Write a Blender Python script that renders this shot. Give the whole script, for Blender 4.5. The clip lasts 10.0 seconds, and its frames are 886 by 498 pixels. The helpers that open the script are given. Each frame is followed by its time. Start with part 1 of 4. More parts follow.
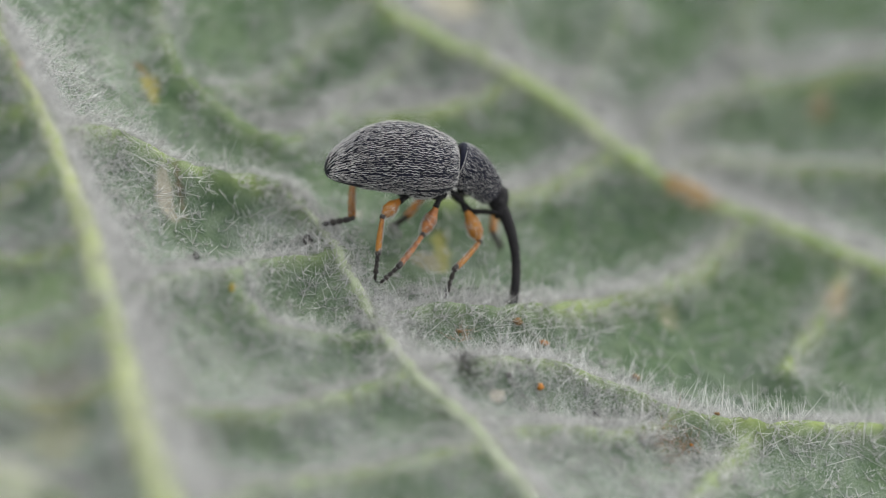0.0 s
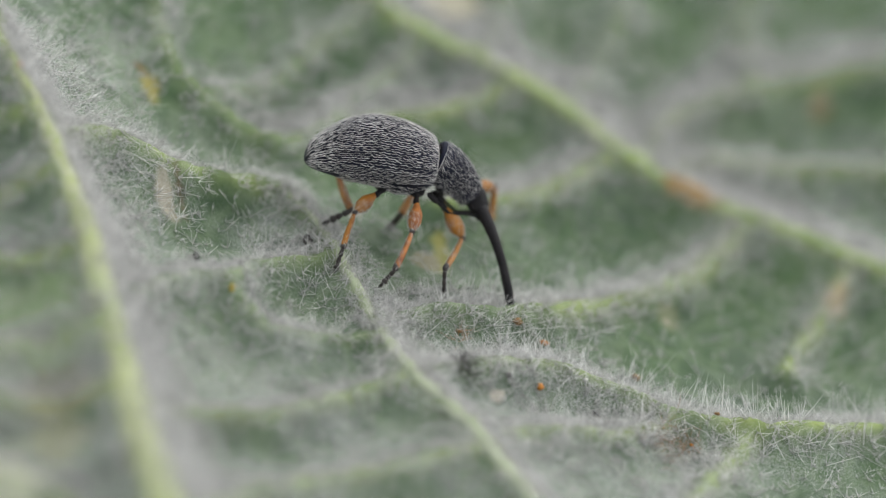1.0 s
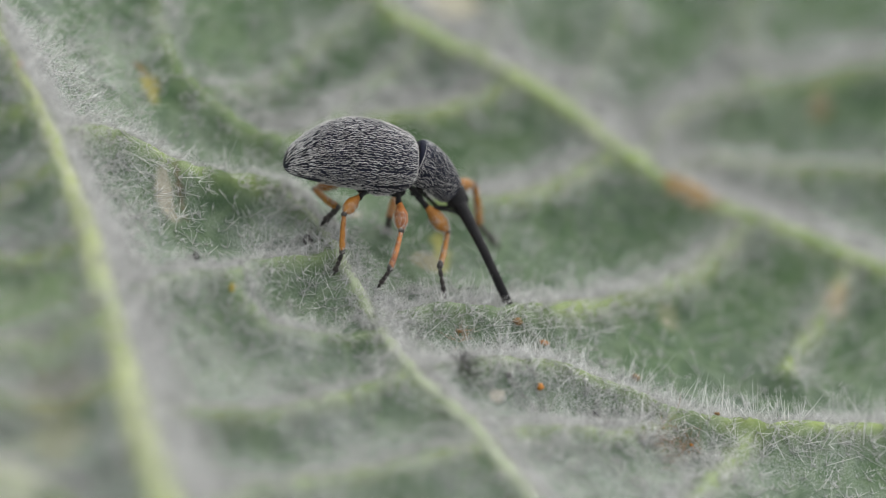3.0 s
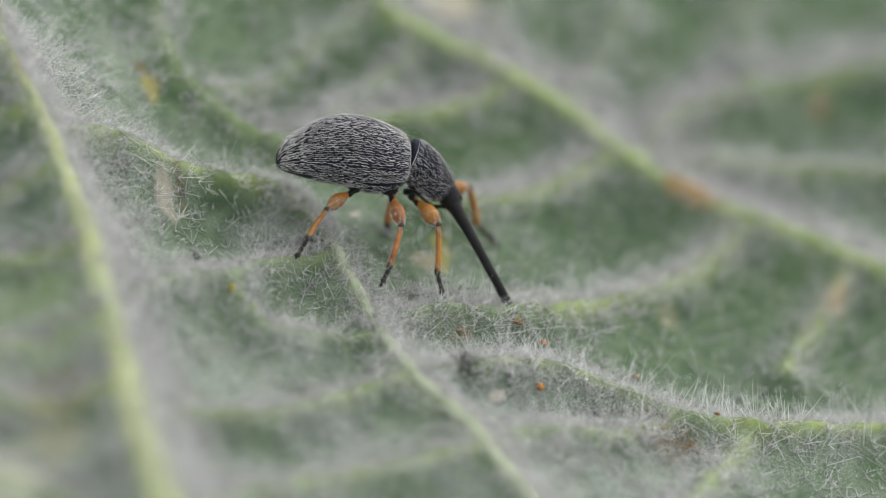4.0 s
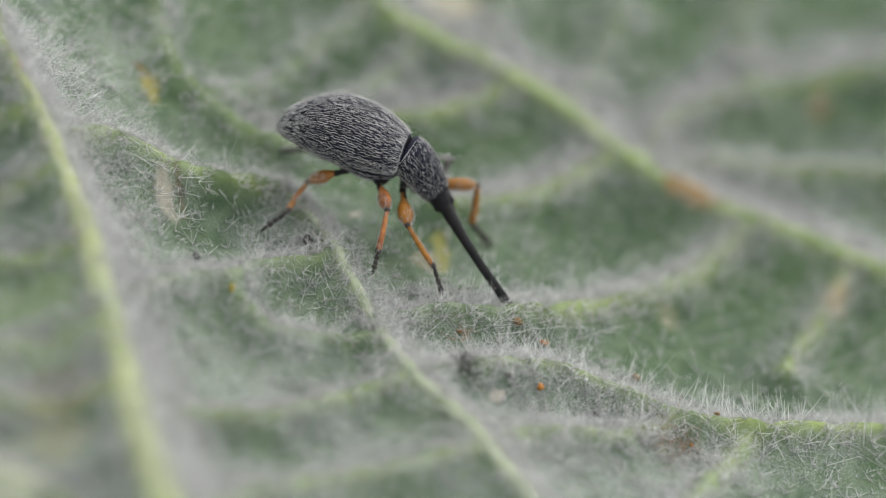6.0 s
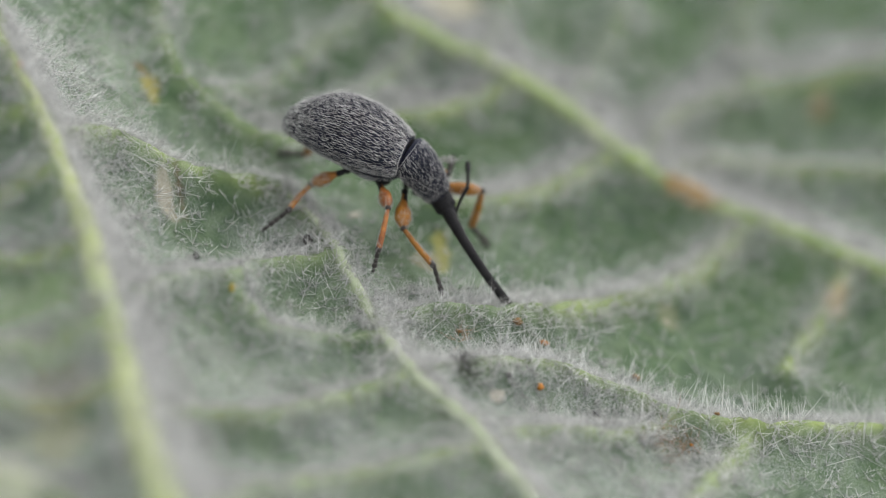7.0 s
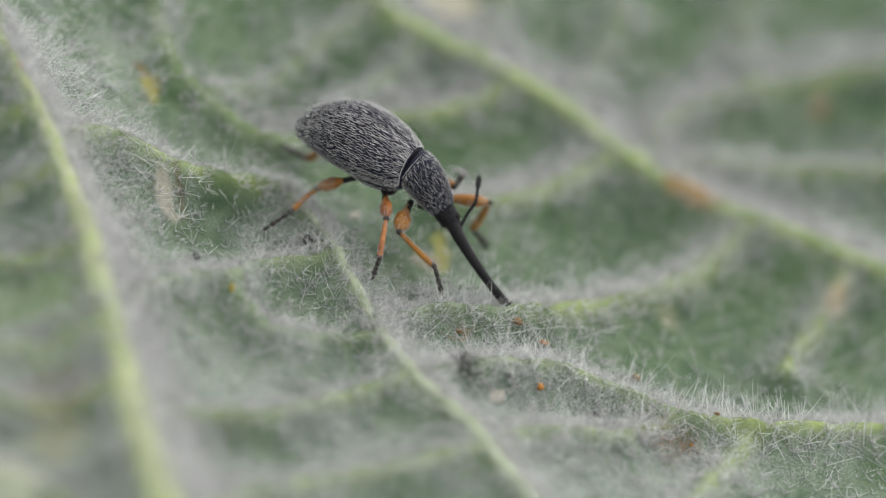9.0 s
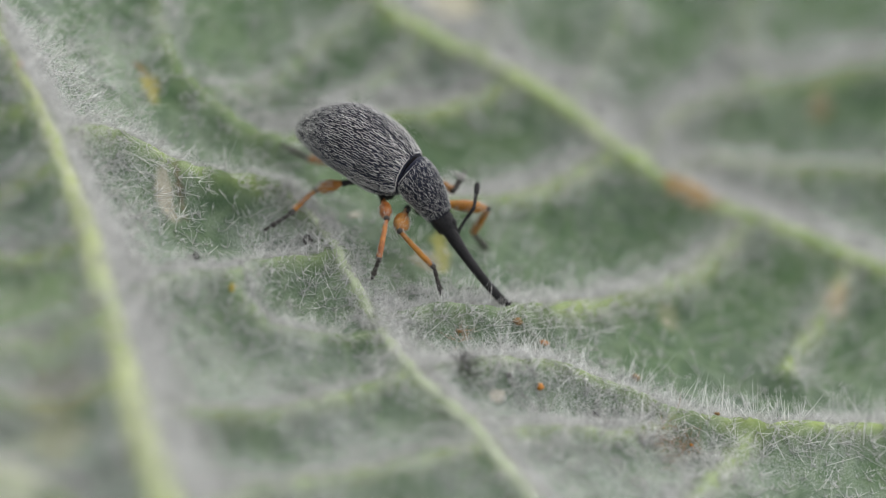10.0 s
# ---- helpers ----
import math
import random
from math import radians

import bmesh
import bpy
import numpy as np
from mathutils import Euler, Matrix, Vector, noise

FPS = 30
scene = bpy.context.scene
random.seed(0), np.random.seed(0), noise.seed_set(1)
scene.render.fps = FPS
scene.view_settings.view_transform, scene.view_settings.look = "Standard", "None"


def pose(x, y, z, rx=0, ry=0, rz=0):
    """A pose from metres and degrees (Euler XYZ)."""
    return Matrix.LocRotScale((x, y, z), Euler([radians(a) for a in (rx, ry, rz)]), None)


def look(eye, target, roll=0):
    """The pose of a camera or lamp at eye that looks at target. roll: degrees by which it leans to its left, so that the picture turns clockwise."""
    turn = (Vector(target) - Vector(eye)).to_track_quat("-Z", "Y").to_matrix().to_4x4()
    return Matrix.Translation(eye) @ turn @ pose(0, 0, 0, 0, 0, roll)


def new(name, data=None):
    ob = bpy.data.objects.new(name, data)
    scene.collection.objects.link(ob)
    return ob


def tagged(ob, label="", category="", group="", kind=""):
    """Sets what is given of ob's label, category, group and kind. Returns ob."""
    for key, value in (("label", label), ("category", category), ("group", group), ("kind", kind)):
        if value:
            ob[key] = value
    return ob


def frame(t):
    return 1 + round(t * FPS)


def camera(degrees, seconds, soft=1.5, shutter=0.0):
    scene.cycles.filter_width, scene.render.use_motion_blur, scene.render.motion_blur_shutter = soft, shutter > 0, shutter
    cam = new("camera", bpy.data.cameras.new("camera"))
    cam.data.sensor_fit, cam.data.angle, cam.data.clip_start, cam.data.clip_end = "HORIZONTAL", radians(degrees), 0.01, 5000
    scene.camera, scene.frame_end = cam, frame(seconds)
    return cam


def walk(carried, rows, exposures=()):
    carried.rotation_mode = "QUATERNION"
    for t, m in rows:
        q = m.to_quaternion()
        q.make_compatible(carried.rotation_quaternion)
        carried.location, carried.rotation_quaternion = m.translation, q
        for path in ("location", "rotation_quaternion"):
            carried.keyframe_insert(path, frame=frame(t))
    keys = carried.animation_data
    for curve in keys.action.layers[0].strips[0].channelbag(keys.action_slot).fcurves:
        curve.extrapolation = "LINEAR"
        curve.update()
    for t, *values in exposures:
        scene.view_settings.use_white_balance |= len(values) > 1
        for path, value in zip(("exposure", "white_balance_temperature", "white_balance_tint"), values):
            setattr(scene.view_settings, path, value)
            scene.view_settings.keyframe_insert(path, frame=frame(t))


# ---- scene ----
MM = 0.001
# ---- camera: a macro lens a hand's width from the leaf, standing still ----
cam = camera(8.177, 10.0, 1.2, 0.5)
cam.data.dof.use_dof = True
cam.data.dof.focus_distance = 98.5 * MM
cam.data.dof.aperture_fstop = 47
cam_pose = look((0, -86.603 * MM, 50.0 * MM), (0, 0, 0), 20)
walk(cam, [(0, cam_pose), (10, cam_pose)], [(0, 0.87), (10, 0.91)])

# ---- light: a bright overcast sky ----
world = bpy.data.worlds.new("overcast_sky")
scene.world = world
world.use_nodes = True
wn = world.node_tree.nodes
sky = wn.new("ShaderNodeTexSky")
sky.sky_type, sky.sun_disc = "NISHITA", False
sky.sun_elevation, sky.sun_rotation = radians(60), radians(18)
grey = wn.new("ShaderNodeHueSaturation")
grey.inputs["Saturation"].default_value = 0.17
world.node_tree.links.new(sky.outputs[0], grey.inputs["Color"])
world.node_tree.links.new(grey.outputs[0], wn["Background"].inputs[0])
wn["Background"].inputs[1].default_value = 0.13
sun_data = bpy.data.lights.new("sun", "SUN")
sun_data.energy, sun_data.angle, sun_data.color = 1.2, radians(110), (1.0, 0.97, 0.92)
sun = new("sun", sun_data)
sun.matrix_world = look((0.02, 0.06, 0.11), (0, 0, 0))


# ---- materials ----
def shader(name):
    m = bpy.data.materials.new(name)
    m.use_nodes = True
    return m, m.node_tree.nodes, m.node_tree.links, m.node_tree.nodes["Principled BSDF"]


def mottled(name, dark, light, scale, rough=0.6, detail=6.0, bump=0.0, bump_scale=None, fine=None, spec=0.3, has_stain_light=False):
    """A surface that varies between two colours at a coarse and a fine scale (features per metre)."""
    m, n, l, b = shader(name)
    co = n.new("ShaderNodeTexCoord")
    big, small, ramp, mix = n.new("ShaderNodeTexNoise"), n.new("ShaderNodeTexNoise"), n.new("ShaderNodeValToRGB"), n.new("ShaderNodeMath")
    big.inputs["Scale"].default_value, big.inputs["Detail"].default_value = scale, detail
    small.inputs["Scale"].default_value, small.inputs["Detail"].default_value = fine or scale * 9, 3.0
    for t in (big, small):
        l.new(co.outputs["Object"], t.inputs["Vector"])
    mix.operation = "MULTIPLY_ADD"
    mix.inputs[1].default_value = 0.45
    l.new(small.outputs[0], mix.inputs[0])
    half = n.new("ShaderNodeMath")
    half.operation, half.inputs[1].default_value = "MULTIPLY", 0.55
    l.new(big.outputs[0], half.inputs[0])
    l.new(half.outputs[0], mix.inputs[2])
    ramp.color_ramp.elements[0].position, ramp.color_ramp.elements[1].position = 0.36, 0.64
    ramp.color_ramp.elements[0].color, ramp.color_ramp.elements[1].color = (*dark, 1), (*light, 1)
    l.new(mix.outputs[0], ramp.inputs[0])
    if has_stain_light:
        stain_light, over = n.new("ShaderNodeAttribute"), n.new("ShaderNodeMixRGB")
        stain_light.attribute_name = "stain_light"
        l.new(stain_light.outputs["Alpha"], over.inputs[0])
        l.new(ramp.outputs[0], over.inputs[1])
        l.new(stain_light.outputs["Color"], over.inputs[2])
        l.new(over.outputs[0], b.inputs["Base Color"])
    else:
        l.new(ramp.outputs[0], b.inputs["Base Color"])
    b.inputs["Roughness"].default_value = rough
    b.inputs["Specular IOR Level"].default_value = spec
    if bump:
        bp, tex = n.new("ShaderNodeBump"), n.new("ShaderNodeTexNoise")
        tex.inputs["Scale"].default_value = bump_scale or scale * 6
        l.new(co.outputs["Object"], tex.inputs["Vector"])
        l.new(tex.outputs[0], bp.inputs["Height"])
        bp.inputs["Strength"].default_value, bp.inputs["Distance"].default_value = bump, 0.02 * MM
        l.new(bp.outputs[0], b.inputs["Normal"])
    return m


def hair_material(name, colour, tip_glow=0.45, spread=0.35):
    """Pale plant hair: part of the light passes through it."""
    m, n, l, b = shader(name)
    geo, hsv, tr, mix = n.new("ShaderNodeNewGeometry"), n.new("ShaderNodeHueSaturation"), n.new("ShaderNodeBsdfTranslucent"), n.new("ShaderNodeMixShader")
    rng = n.new("ShaderNodeMapRange")
    rng.inputs["To Min"].default_value, rng.inputs["To Max"].default_value = 1 - spread, 1 + spread * 0.5
    l.new(geo.outputs["Random Per Island"], rng.inputs["Value"])
    l.new(rng.outputs[0], hsv.inputs["Value"])
    hsv.inputs["Color"].default_value = (*colour, 1)
    l.new(hsv.outputs[0], b.inputs["Base Color"])
    l.new(hsv.outputs[0], tr.inputs["Color"])
    b.inputs["Roughness"].default_value = 0.4
    mix.inputs[0].default_value = tip_glow
    l.new(b.outputs[0], mix.inputs[1])
    l.new(tr.outputs[0], mix.inputs[2])
    l.new(mix.outputs[0], n["Material Output"].inputs["Surface"])
    return m


def leaf_material():
    """Green leaf tissue; one mesh attribute carries dry and yellowed patches and painted light, 'rib' the pale ribs.
    """
    m, n, l, b = shader("leaf_tissue")
    co, big, small, ramp = n.new("ShaderNodeTexCoord"), n.new("ShaderNodeTexNoise"), n.new("ShaderNodeTexNoise"), n.new("ShaderNodeValToRGB")
    l.new(co.outputs["Object"], big.inputs["Vector"])
    l.new(co.outputs["Object"], small.inputs["Vector"])
    big.inputs["Scale"].default_value, big.inputs["Detail"].default_value = 420, 5
    small.inputs["Scale"].default_value, small.inputs["Detail"].default_value = 9000, 3
    add = n.new("ShaderNodeMath")
    add.operation, add.inputs[1].default_value = "MULTIPLY_ADD", 0.4
    half = n.new("ShaderNodeMath")
    half.operation, half.inputs[1].default_value = "MULTIPLY", 0.6
    l.new(small.outputs[0], add.inputs[0])
    l.new(big.outputs[0], half.inputs[0])
    l.new(half.outputs[0], add.inputs[2])
    e = ramp.color_ramp.elements
    e[0].position, e[1].position = 0.32, 0.68
    e[0].color, e[1].color = (0.018, 0.048, 0.019, 1), (0.057, 0.112, 0.037, 1)
    l.new(add.outputs[0], ramp.inputs[0])
    # a fine network of paler veinlets, wavering and broken
    bend, shove, net, net_ramp, veinlet, thin = (n.new("ShaderNodeTexNoise"), n.new("ShaderNodeMixRGB"), n.new("ShaderNodeTexVoronoi"),
                                                 n.new("ShaderNodeValToRGB"), n.new("ShaderNodeMixRGB"), n.new("ShaderNodeMath"))
    l.new(co.outputs["Object"], bend.inputs["Vector"])
    bend.inputs["Scale"].default_value = 2200
    shove.blend_type, shove.inputs[0].default_value = "LINEAR_LIGHT", 0.00022
    l.new(co.outputs["Object"], shove.inputs[1])
    l.new(bend.outputs["Color"], shove.inputs[2])
    l.new(shove.outputs[0], net.inputs["Vector"])
    net.feature, net.inputs["Scale"].default_value = "DISTANCE_TO_EDGE", 1250
    net_ramp.color_ramp.elements[0].position, net_ramp.color_ramp.elements[1].position = 0.0, 0.16
    net_ramp.color_ramp.elements[0].color, net_ramp.color_ramp.elements[1].color = (1, 1, 1, 1), (0, 0, 0, 1)
    l.new(net.outputs["Distance"], net_ramp.inputs[0])
    thin.operation = "MULTIPLY"
    l.new(net_ramp.outputs[0], thin.inputs[0])
    l.new(big.outputs[0], thin.inputs[1])
    l.new(thin.outputs[0], veinlet.inputs[0])
    l.new(ramp.outputs[0], veinlet.inputs[1])
    veinlet.inputs[2].default_value = (0.105, 0.155, 0.075, 1)
    rib, stain_light = n.new("ShaderNodeAttribute"), n.new("ShaderNodeAttribute")
    rib.attribute_name, stain_light.attribute_name = "rib", "stain_light"
    m1, m2 = n.new("ShaderNodeMixRGB"), n.new("ShaderNodeMixRGB")
    m1.inputs[2].default_value = (0.26, 0.33, 0.10, 1)
    l.new(rib.outputs["Fac"], m1.inputs[0])
    felt, felt_ramp, m0 = n.new("ShaderNodeTexNoise"), n.new("ShaderNodeValToRGB"), n.new("ShaderNodeMixRGB")
    l.new(co.outputs["Object"], felt.inputs["Vector"])
    felt.inputs["Scale"].default_value, felt.inputs["Detail"].default_value, felt.inputs["Roughness"].default_value = 40000, 5, 0.65
    felt_ramp.color_ramp.elements[0].position, felt_ramp.color_ramp.elements[1].position = 0.44, 0.62
    l.new(felt.outputs[0], felt_ramp.inputs[0])
    down, cover = n.new("ShaderNodeMath"), n.new("ShaderNodeAttribute")
    cover.attribute_name, down.operation = "felt", "MULTIPLY"
    l.new(felt_ramp.outputs[0], down.inputs[0])
    l.new(cover.outputs["Fac"], down.inputs[1])
    l.new(down.outputs[0], m0.inputs[0])
    l.new(veinlet.outputs[0], m0.inputs[1])
    m0.inputs[2].default_value = (0.45, 0.46, 0.45, 1)
    l.new(m0.outputs[0], m1.inputs[1])
    l.new(stain_light.outputs["Alpha"], m2.inputs[0])
    l.new(m1.outputs[0], m2.inputs[1])
    l.new(stain_light.outputs["Color"], m2.inputs[2])
    l.new(m2.outputs[0], b.inputs["Base Color"])
    bp = n.new("ShaderNodeBump")
    bp.inputs["Strength"].default_value, bp.inputs["Distance"].default_value = 0.7, 0.03 * MM
    l.new(small.outputs[0], bp.inputs["Height"])
    l.new(bp.outputs[0], b.inputs["Normal"])
    b.inputs["Roughness"].default_value = 0.65
    b.inputs["Specular IOR Level"].default_value = 0.25
    return m


LEAF_TISSUE = leaf_material()
VEIN = mottled("vein_rib", (0.23, 0.32, 0.11), (0.40, 0.47, 0.22), 900, 0.6, bump=0.4, has_stain_light=True)
PALE_VEIN = mottled("pale_vein_rib", (0.28, 0.34, 0.19), (0.46, 0.51, 0.36), 900, 0.6, bump=0.4, has_stain_light=True)
YELLOW_VEIN = mottled("yellow_vein_rib", (0.28, 0.34, 0.13), (0.43, 0.47, 0.25), 900, 0.6, bump=0.4, has_stain_light=True)
WOOL = hair_material("leaf_wool", (0.77, 0.77, 0.755))
LONG_HAIR = hair_material("long_leaf_hair", (0.88, 0.88, 0.86), 0.5)
CUTICLE = mottled("dark_cuticle", (0.007, 0.007, 0.012), (0.018, 0.020, 0.036), 1500, 0.55, bump=0.5, bump_scale=22000, spec=0.13)
BLACK = mottled("black_cuticle", (0.006, 0.006, 0.007), (0.018, 0.017, 0.018), 2500, 0.5, bump=0.7, bump_scale=30000, spec=0.16)
SOOT = mottled("dull_black", (0.006, 0.006, 0.007), (0.014, 0.013, 0.014), 2500, 0.9, spec=0.08)
SCALE = hair_material("pale_scale", (0.62, 0.605, 0.59), 0.1, 0.45)
ORANGE = mottled("amber_leg", (0.18, 0.064, 0.009), (0.40, 0.172, 0.023), 3000, 0.4, spec=0.35, bump=0.3, bump_scale=30000)
RUSTY = mottled("rusty_leg", (0.14, 0.035, 0.010), (0.50, 0.19, 0.04), 9000, 0.4, spec=0.5, bump=0.3, bump_scale=30000)
SMOKY = mottled("dark_foot", (0.012, 0.011, 0.010), (0.07, 0.06, 0.055), 6000, 0.5, bump=0.3)
GRAIN_ORANGE = mottled("orange_grain", (0.40, 0.14, 0.025), (0.60, 0.28, 0.055), 8000, 0.5)
GRAIN_BROWN = mottled("brown_grain", (0.15, 0.085, 0.03), (0.33, 0.20, 0.08), 8000, 0.7)
RUST = mottled("withered_hair", (0.34, 0.20, 0.13), (0.56, 0.40, 0.28), 8000, 0.7)
GRAIN_DARK = mottled("dark_grain", (0.012, 0.012, 0.012), (0.06, 0.055, 0.05), 8000, 0.7)
GRAIN_WHITE = mottled("white_grain", (0.6, 0.6, 0.56), (0.85, 0.85, 0.8), 8000, 0.5)
GRAIN_YELLOW = mottled("yellow_grain", (0.40, 0.30, 0.04), (0.65, 0.50, 0.10), 6000, 0.6)
PAPER = mottled("dry_tissue", (0.32, 0.30, 0.24), (0.45, 0.42, 0.35), 2500, 0.7, bump=0.4)


# ---- mesh helpers ----
def mesh_of(name, verts, faces, material, smooth=True):
    """A mesh from points in millimetres."""
    me = bpy.data.meshes.new(name)
    me.from_pydata((np.asarray(verts, float) * MM).tolist(), [], [tuple(int(i) for i in f) for f in faces])
    for one in material if isinstance(material, (list, tuple)) else [material]:
        me.materials.append(one)
    if smooth:
        me.shade_smooth()
    me.update()
    return me


def part(name, me, parent=None, label=""):
    ob = new(name, me)
    ob.parent = parent
    return tagged(ob, label)


def loft(rings, cap=True):
    """Verts and faces of a skin over rings of equal length."""
    n, k = len(rings), len(rings[0])
    verts = np.concatenate(rings)
    faces = [(i * k + j, i * k + (j + 1) % k, (i + 1) * k + (j + 1) % k, (i + 1) * k + j) for i in range(n - 1) for j in range(k)]
    if cap:
        faces += [tuple(reversed(range(k))), tuple(range((n - 1) * k, n * k))]
    return verts, faces


def tube(path, radii, seg=12, flat=1.0, hint=(0, 0, 1)):
    """A skin round a path; flat squeezes it across the hint."""
    path, radii = np.asarray(path, float), np.asarray(radii, float)
    tang = np.gradient(path, axis=0)
    tang /= np.linalg.norm(tang, axis=1)[:, None] + 1e-12
    rings, ang = [], np.linspace(0, 2 * np.pi, seg, endpoint=False)
    for p, r, t in zip(path, radii, tang):
        a = np.cross(np.asarray(hint, float), t)
        if np.linalg.norm(a) < 1e-3:
            a = np.cross((0, 1, 0.01), t)
        a /= np.linalg.norm(a)
        b = np.cross(t, a)
        rings.append(p + r * (np.cos(ang)[:, None] * a * flat + np.sin(ang)[:, None] * b))
    return loft(rings)


def merge(*shapes):
    verts, faces, at = [], [], 0
    for v, f in shapes:
        verts.append(np.asarray(v, float))
        faces += [tuple(i + at for i in q) for q in f]
        at += len(v)
    return np.concatenate(verts), faces


def hairs_mesh(name, base, way, length, radius, material, bend=0.0, joints=1):
    """Many three-sided tapering hairs as one mesh; base and way are arrays in millimetres."""
    n = len(base)
    way = way / np.linalg.norm(way, axis=1)[:, None]
    side = np.cross(way, np.random.RandomState(9).normal(size=(n, 3)))
    side /= np.linalg.norm(side, axis=1)[:, None] + 1e-9
    other = np.cross(way, side)
    length, radius = np.broadcast_to(length, n)[:, None], np.broadcast_to(radius, n)[:, None]
    k = 3 * joints + 1
    verts = np.empty((n, k, 3))
    for j in range(joints):
        s = j / joints
        centre = base + way * length * s + side * length * bend * s * s
        for c in range(3):
            a = 2 * np.pi * c / 3
            verts[:, 3 * j + c] = centre + radius * (1 - 0.75 * s) * (np.cos(a) * side + np.sin(a) * other)
    verts[:, -1] = base + way * length + side * length * bend
    tris = []
    for j in range(joints - 1):
        for c in range(3):
            d, lo, hi = (c + 1) % 3, 3 * j, 3 * j + 3
            tris += [(lo + c, lo + d, hi + d), (lo + c, hi + d, hi + c)]
    for c in range(3):
        tris.append((3 * (joints - 1) + c, 3 * (joints - 1) + (c + 1) % 3, k - 1))
    faces = (np.arange(n)[:, None, None] * k + np.array(tris)[None]).reshape(-1, 3)
    me = bpy.data.meshes.new(name)
    me.vertices.add(n * k)
    me.vertices.foreach_set("co", (verts * MM).astype(np.float32).ravel())
    me.loops.add(faces.size)
    me.loops.foreach_set("vertex_index", faces.astype(np.int32).ravel())
    me.polygons.add(len(faces))
    me.polygons.foreach_set("loop_start", np.arange(0, faces.size, 3, dtype=np.int32))
    me.materials.append(material)
    me.update(calc_edges=True)
    me.shade_smooth()
    return me


# ---- the leaf's relief (in millimetres) ----
MAIN_VEINS = [
    [(-7.9, -2.2), (-7.44, -2.85), (-6.77, -3.36), (-6.05, -4.12), (-5.29, -5.14), (-4.61, -6.49), (-3.96, -7.73), (-3.39, -8.94), (-2.71, -10.26), (-2.18, -11.58)],
    [(-2.72, -0.12), (-2.24, -0.51), (-1.88, -0.86), (-1.5, -1.43), (-0.97, -2.02), (-0.58, -2.57), (-0.2, -3.38), (0.07, -3.82), (0.52, -4.27), (0.95, -4.68), (1.39, -5.0), (1.74, -5.31), (2.1, -5.69), (2.61, -6.13), (3.1, -6.91)],
    [(-3.34, 5.73), (-2.56, 5.65), (-1.47, 5.47), (-0.52, 5.37), (0.15, 5.19), (1.14, 4.91), (2.15, 4.56), (3.21, 4.39), (4.26, 4.19), (5.39, 4.02), (6.40, 3.92), (7.60, 3.83)],
]
CROSS_VEINS = [
    [(0.15, 5.19), (-0.30, 4.53), (-1.04, 3.83), (-1.71, 3.29), (-2.45, 2.54), (-3.18, 1.24), (-3.78, 1.12), (-4.62, 1.06), (-5.31, 1.59), (-5.86, 2.78)],
    [(2.12, 4.47), (1.57, 3.53), (0.88, 2.48), (0.32, 1.77), (-0.25, 1.16)],
    [(4.52, 3.88), (4.21, 2.89), (3.69, 1.83), (3.05, 0.87), (2.49, 0.06), (1.82, -0.64), (0.97, -1.31), (-0.05, -1.85), (-0.61, -2.28)],
    [(6.45, 3.64), (6.26, 2.39), (6.02, 1.33), (5.93, 0.42)],
    [(-6.50, -3.65), (-5.55, -1.67), (-4.59, -1.24), (-3.67, -0.66), (-2.79, -0.00)],
    [(-4.75, -6.20), (-3.85, -4.17), (-3.15, -3.33), (-2.70, -3.59), (-2.22, -4.00), (-1.52, -3.65), (-0.37, -2.82)],
    [(-3.00, -3.36), (-2.56, -2.39), (-1.85, -1.54), (-1.47, -1.25)],
]
NEAR_VEINS = [
    [(-3.65, -8.40), (-2.85, -7.16), (-1.90, -6.44), (-1.05, -5.60), (-0.38, -4.76), (0.36, -3.66)],
    [(-2.60, -10.50), (-1.23, -8.28), (0.20, -6.82), (0.87, -6.01), (1.82, -5.11)],
    [(8.33, -0.20), (7.68, -0.55), (6.63, -1.24), (5.65, -1.81), (5.00, -2.00), (4.35, -2.12), (3.39, -2.06), (2.55, -2.15), (1.58, -2.64), (0.45, -3.65)],
    [(5.61, -1.89), (5.34, -3.07), (5.03, -4.18), (4.74, -5.41)],
    [(1.91, -4.56), (2.72, -3.81), (3.57, -3.22), (4.36, -2.16)],
]
RIM_VEINS = [
    [(-7.32, -3.89), (-6.60, -3.55)],
    [(-6.96, -4.99), (-6.00, -4.30)],
    [(-6.63, -6.02), (-5.15, -5.60)],
    [(-6.02, -7.91), (-4.40, -7.00)],
    [(-5.71, -8.96), (-3.80, -8.20)],
    [(-5.33, -10.36), (-4.17, -10.34), (-3.53, -11.17)],
]
FAR_VEINS = [
    [(2.57, 4.51), (2.80, 5.66), (3.30, 6.55), (3.95, 7.20), (5.01, 7.88), (6.33, 8.80)],
    [(3.20, 4.42), (3.51, 5.30), (5.03, 5.72), (6.86, 6.49)],
    [(-1.47, 5.47), (-1.82, 4.47), (-2.21, 3.61), (-2.45, 2.54)],
    [(-0.52, 5.37), (-0.45, 6.25), (-0.50, 7.20)],
    [(1.14, 4.91), (1.40, 6.30), (1.51, 7.85)],
    [(-2.65, 5.23), (-3.18, 4.11), (-3.48, 2.90), (-4.62, 1.06)],
    [(4.05, 7.24), (3.62, 8.10), (3.44, 9.22)],
]
SIDE_VEINS = CROSS_VEINS + NEAR_VEINS + RIM_VEINS + FAR_VEINS


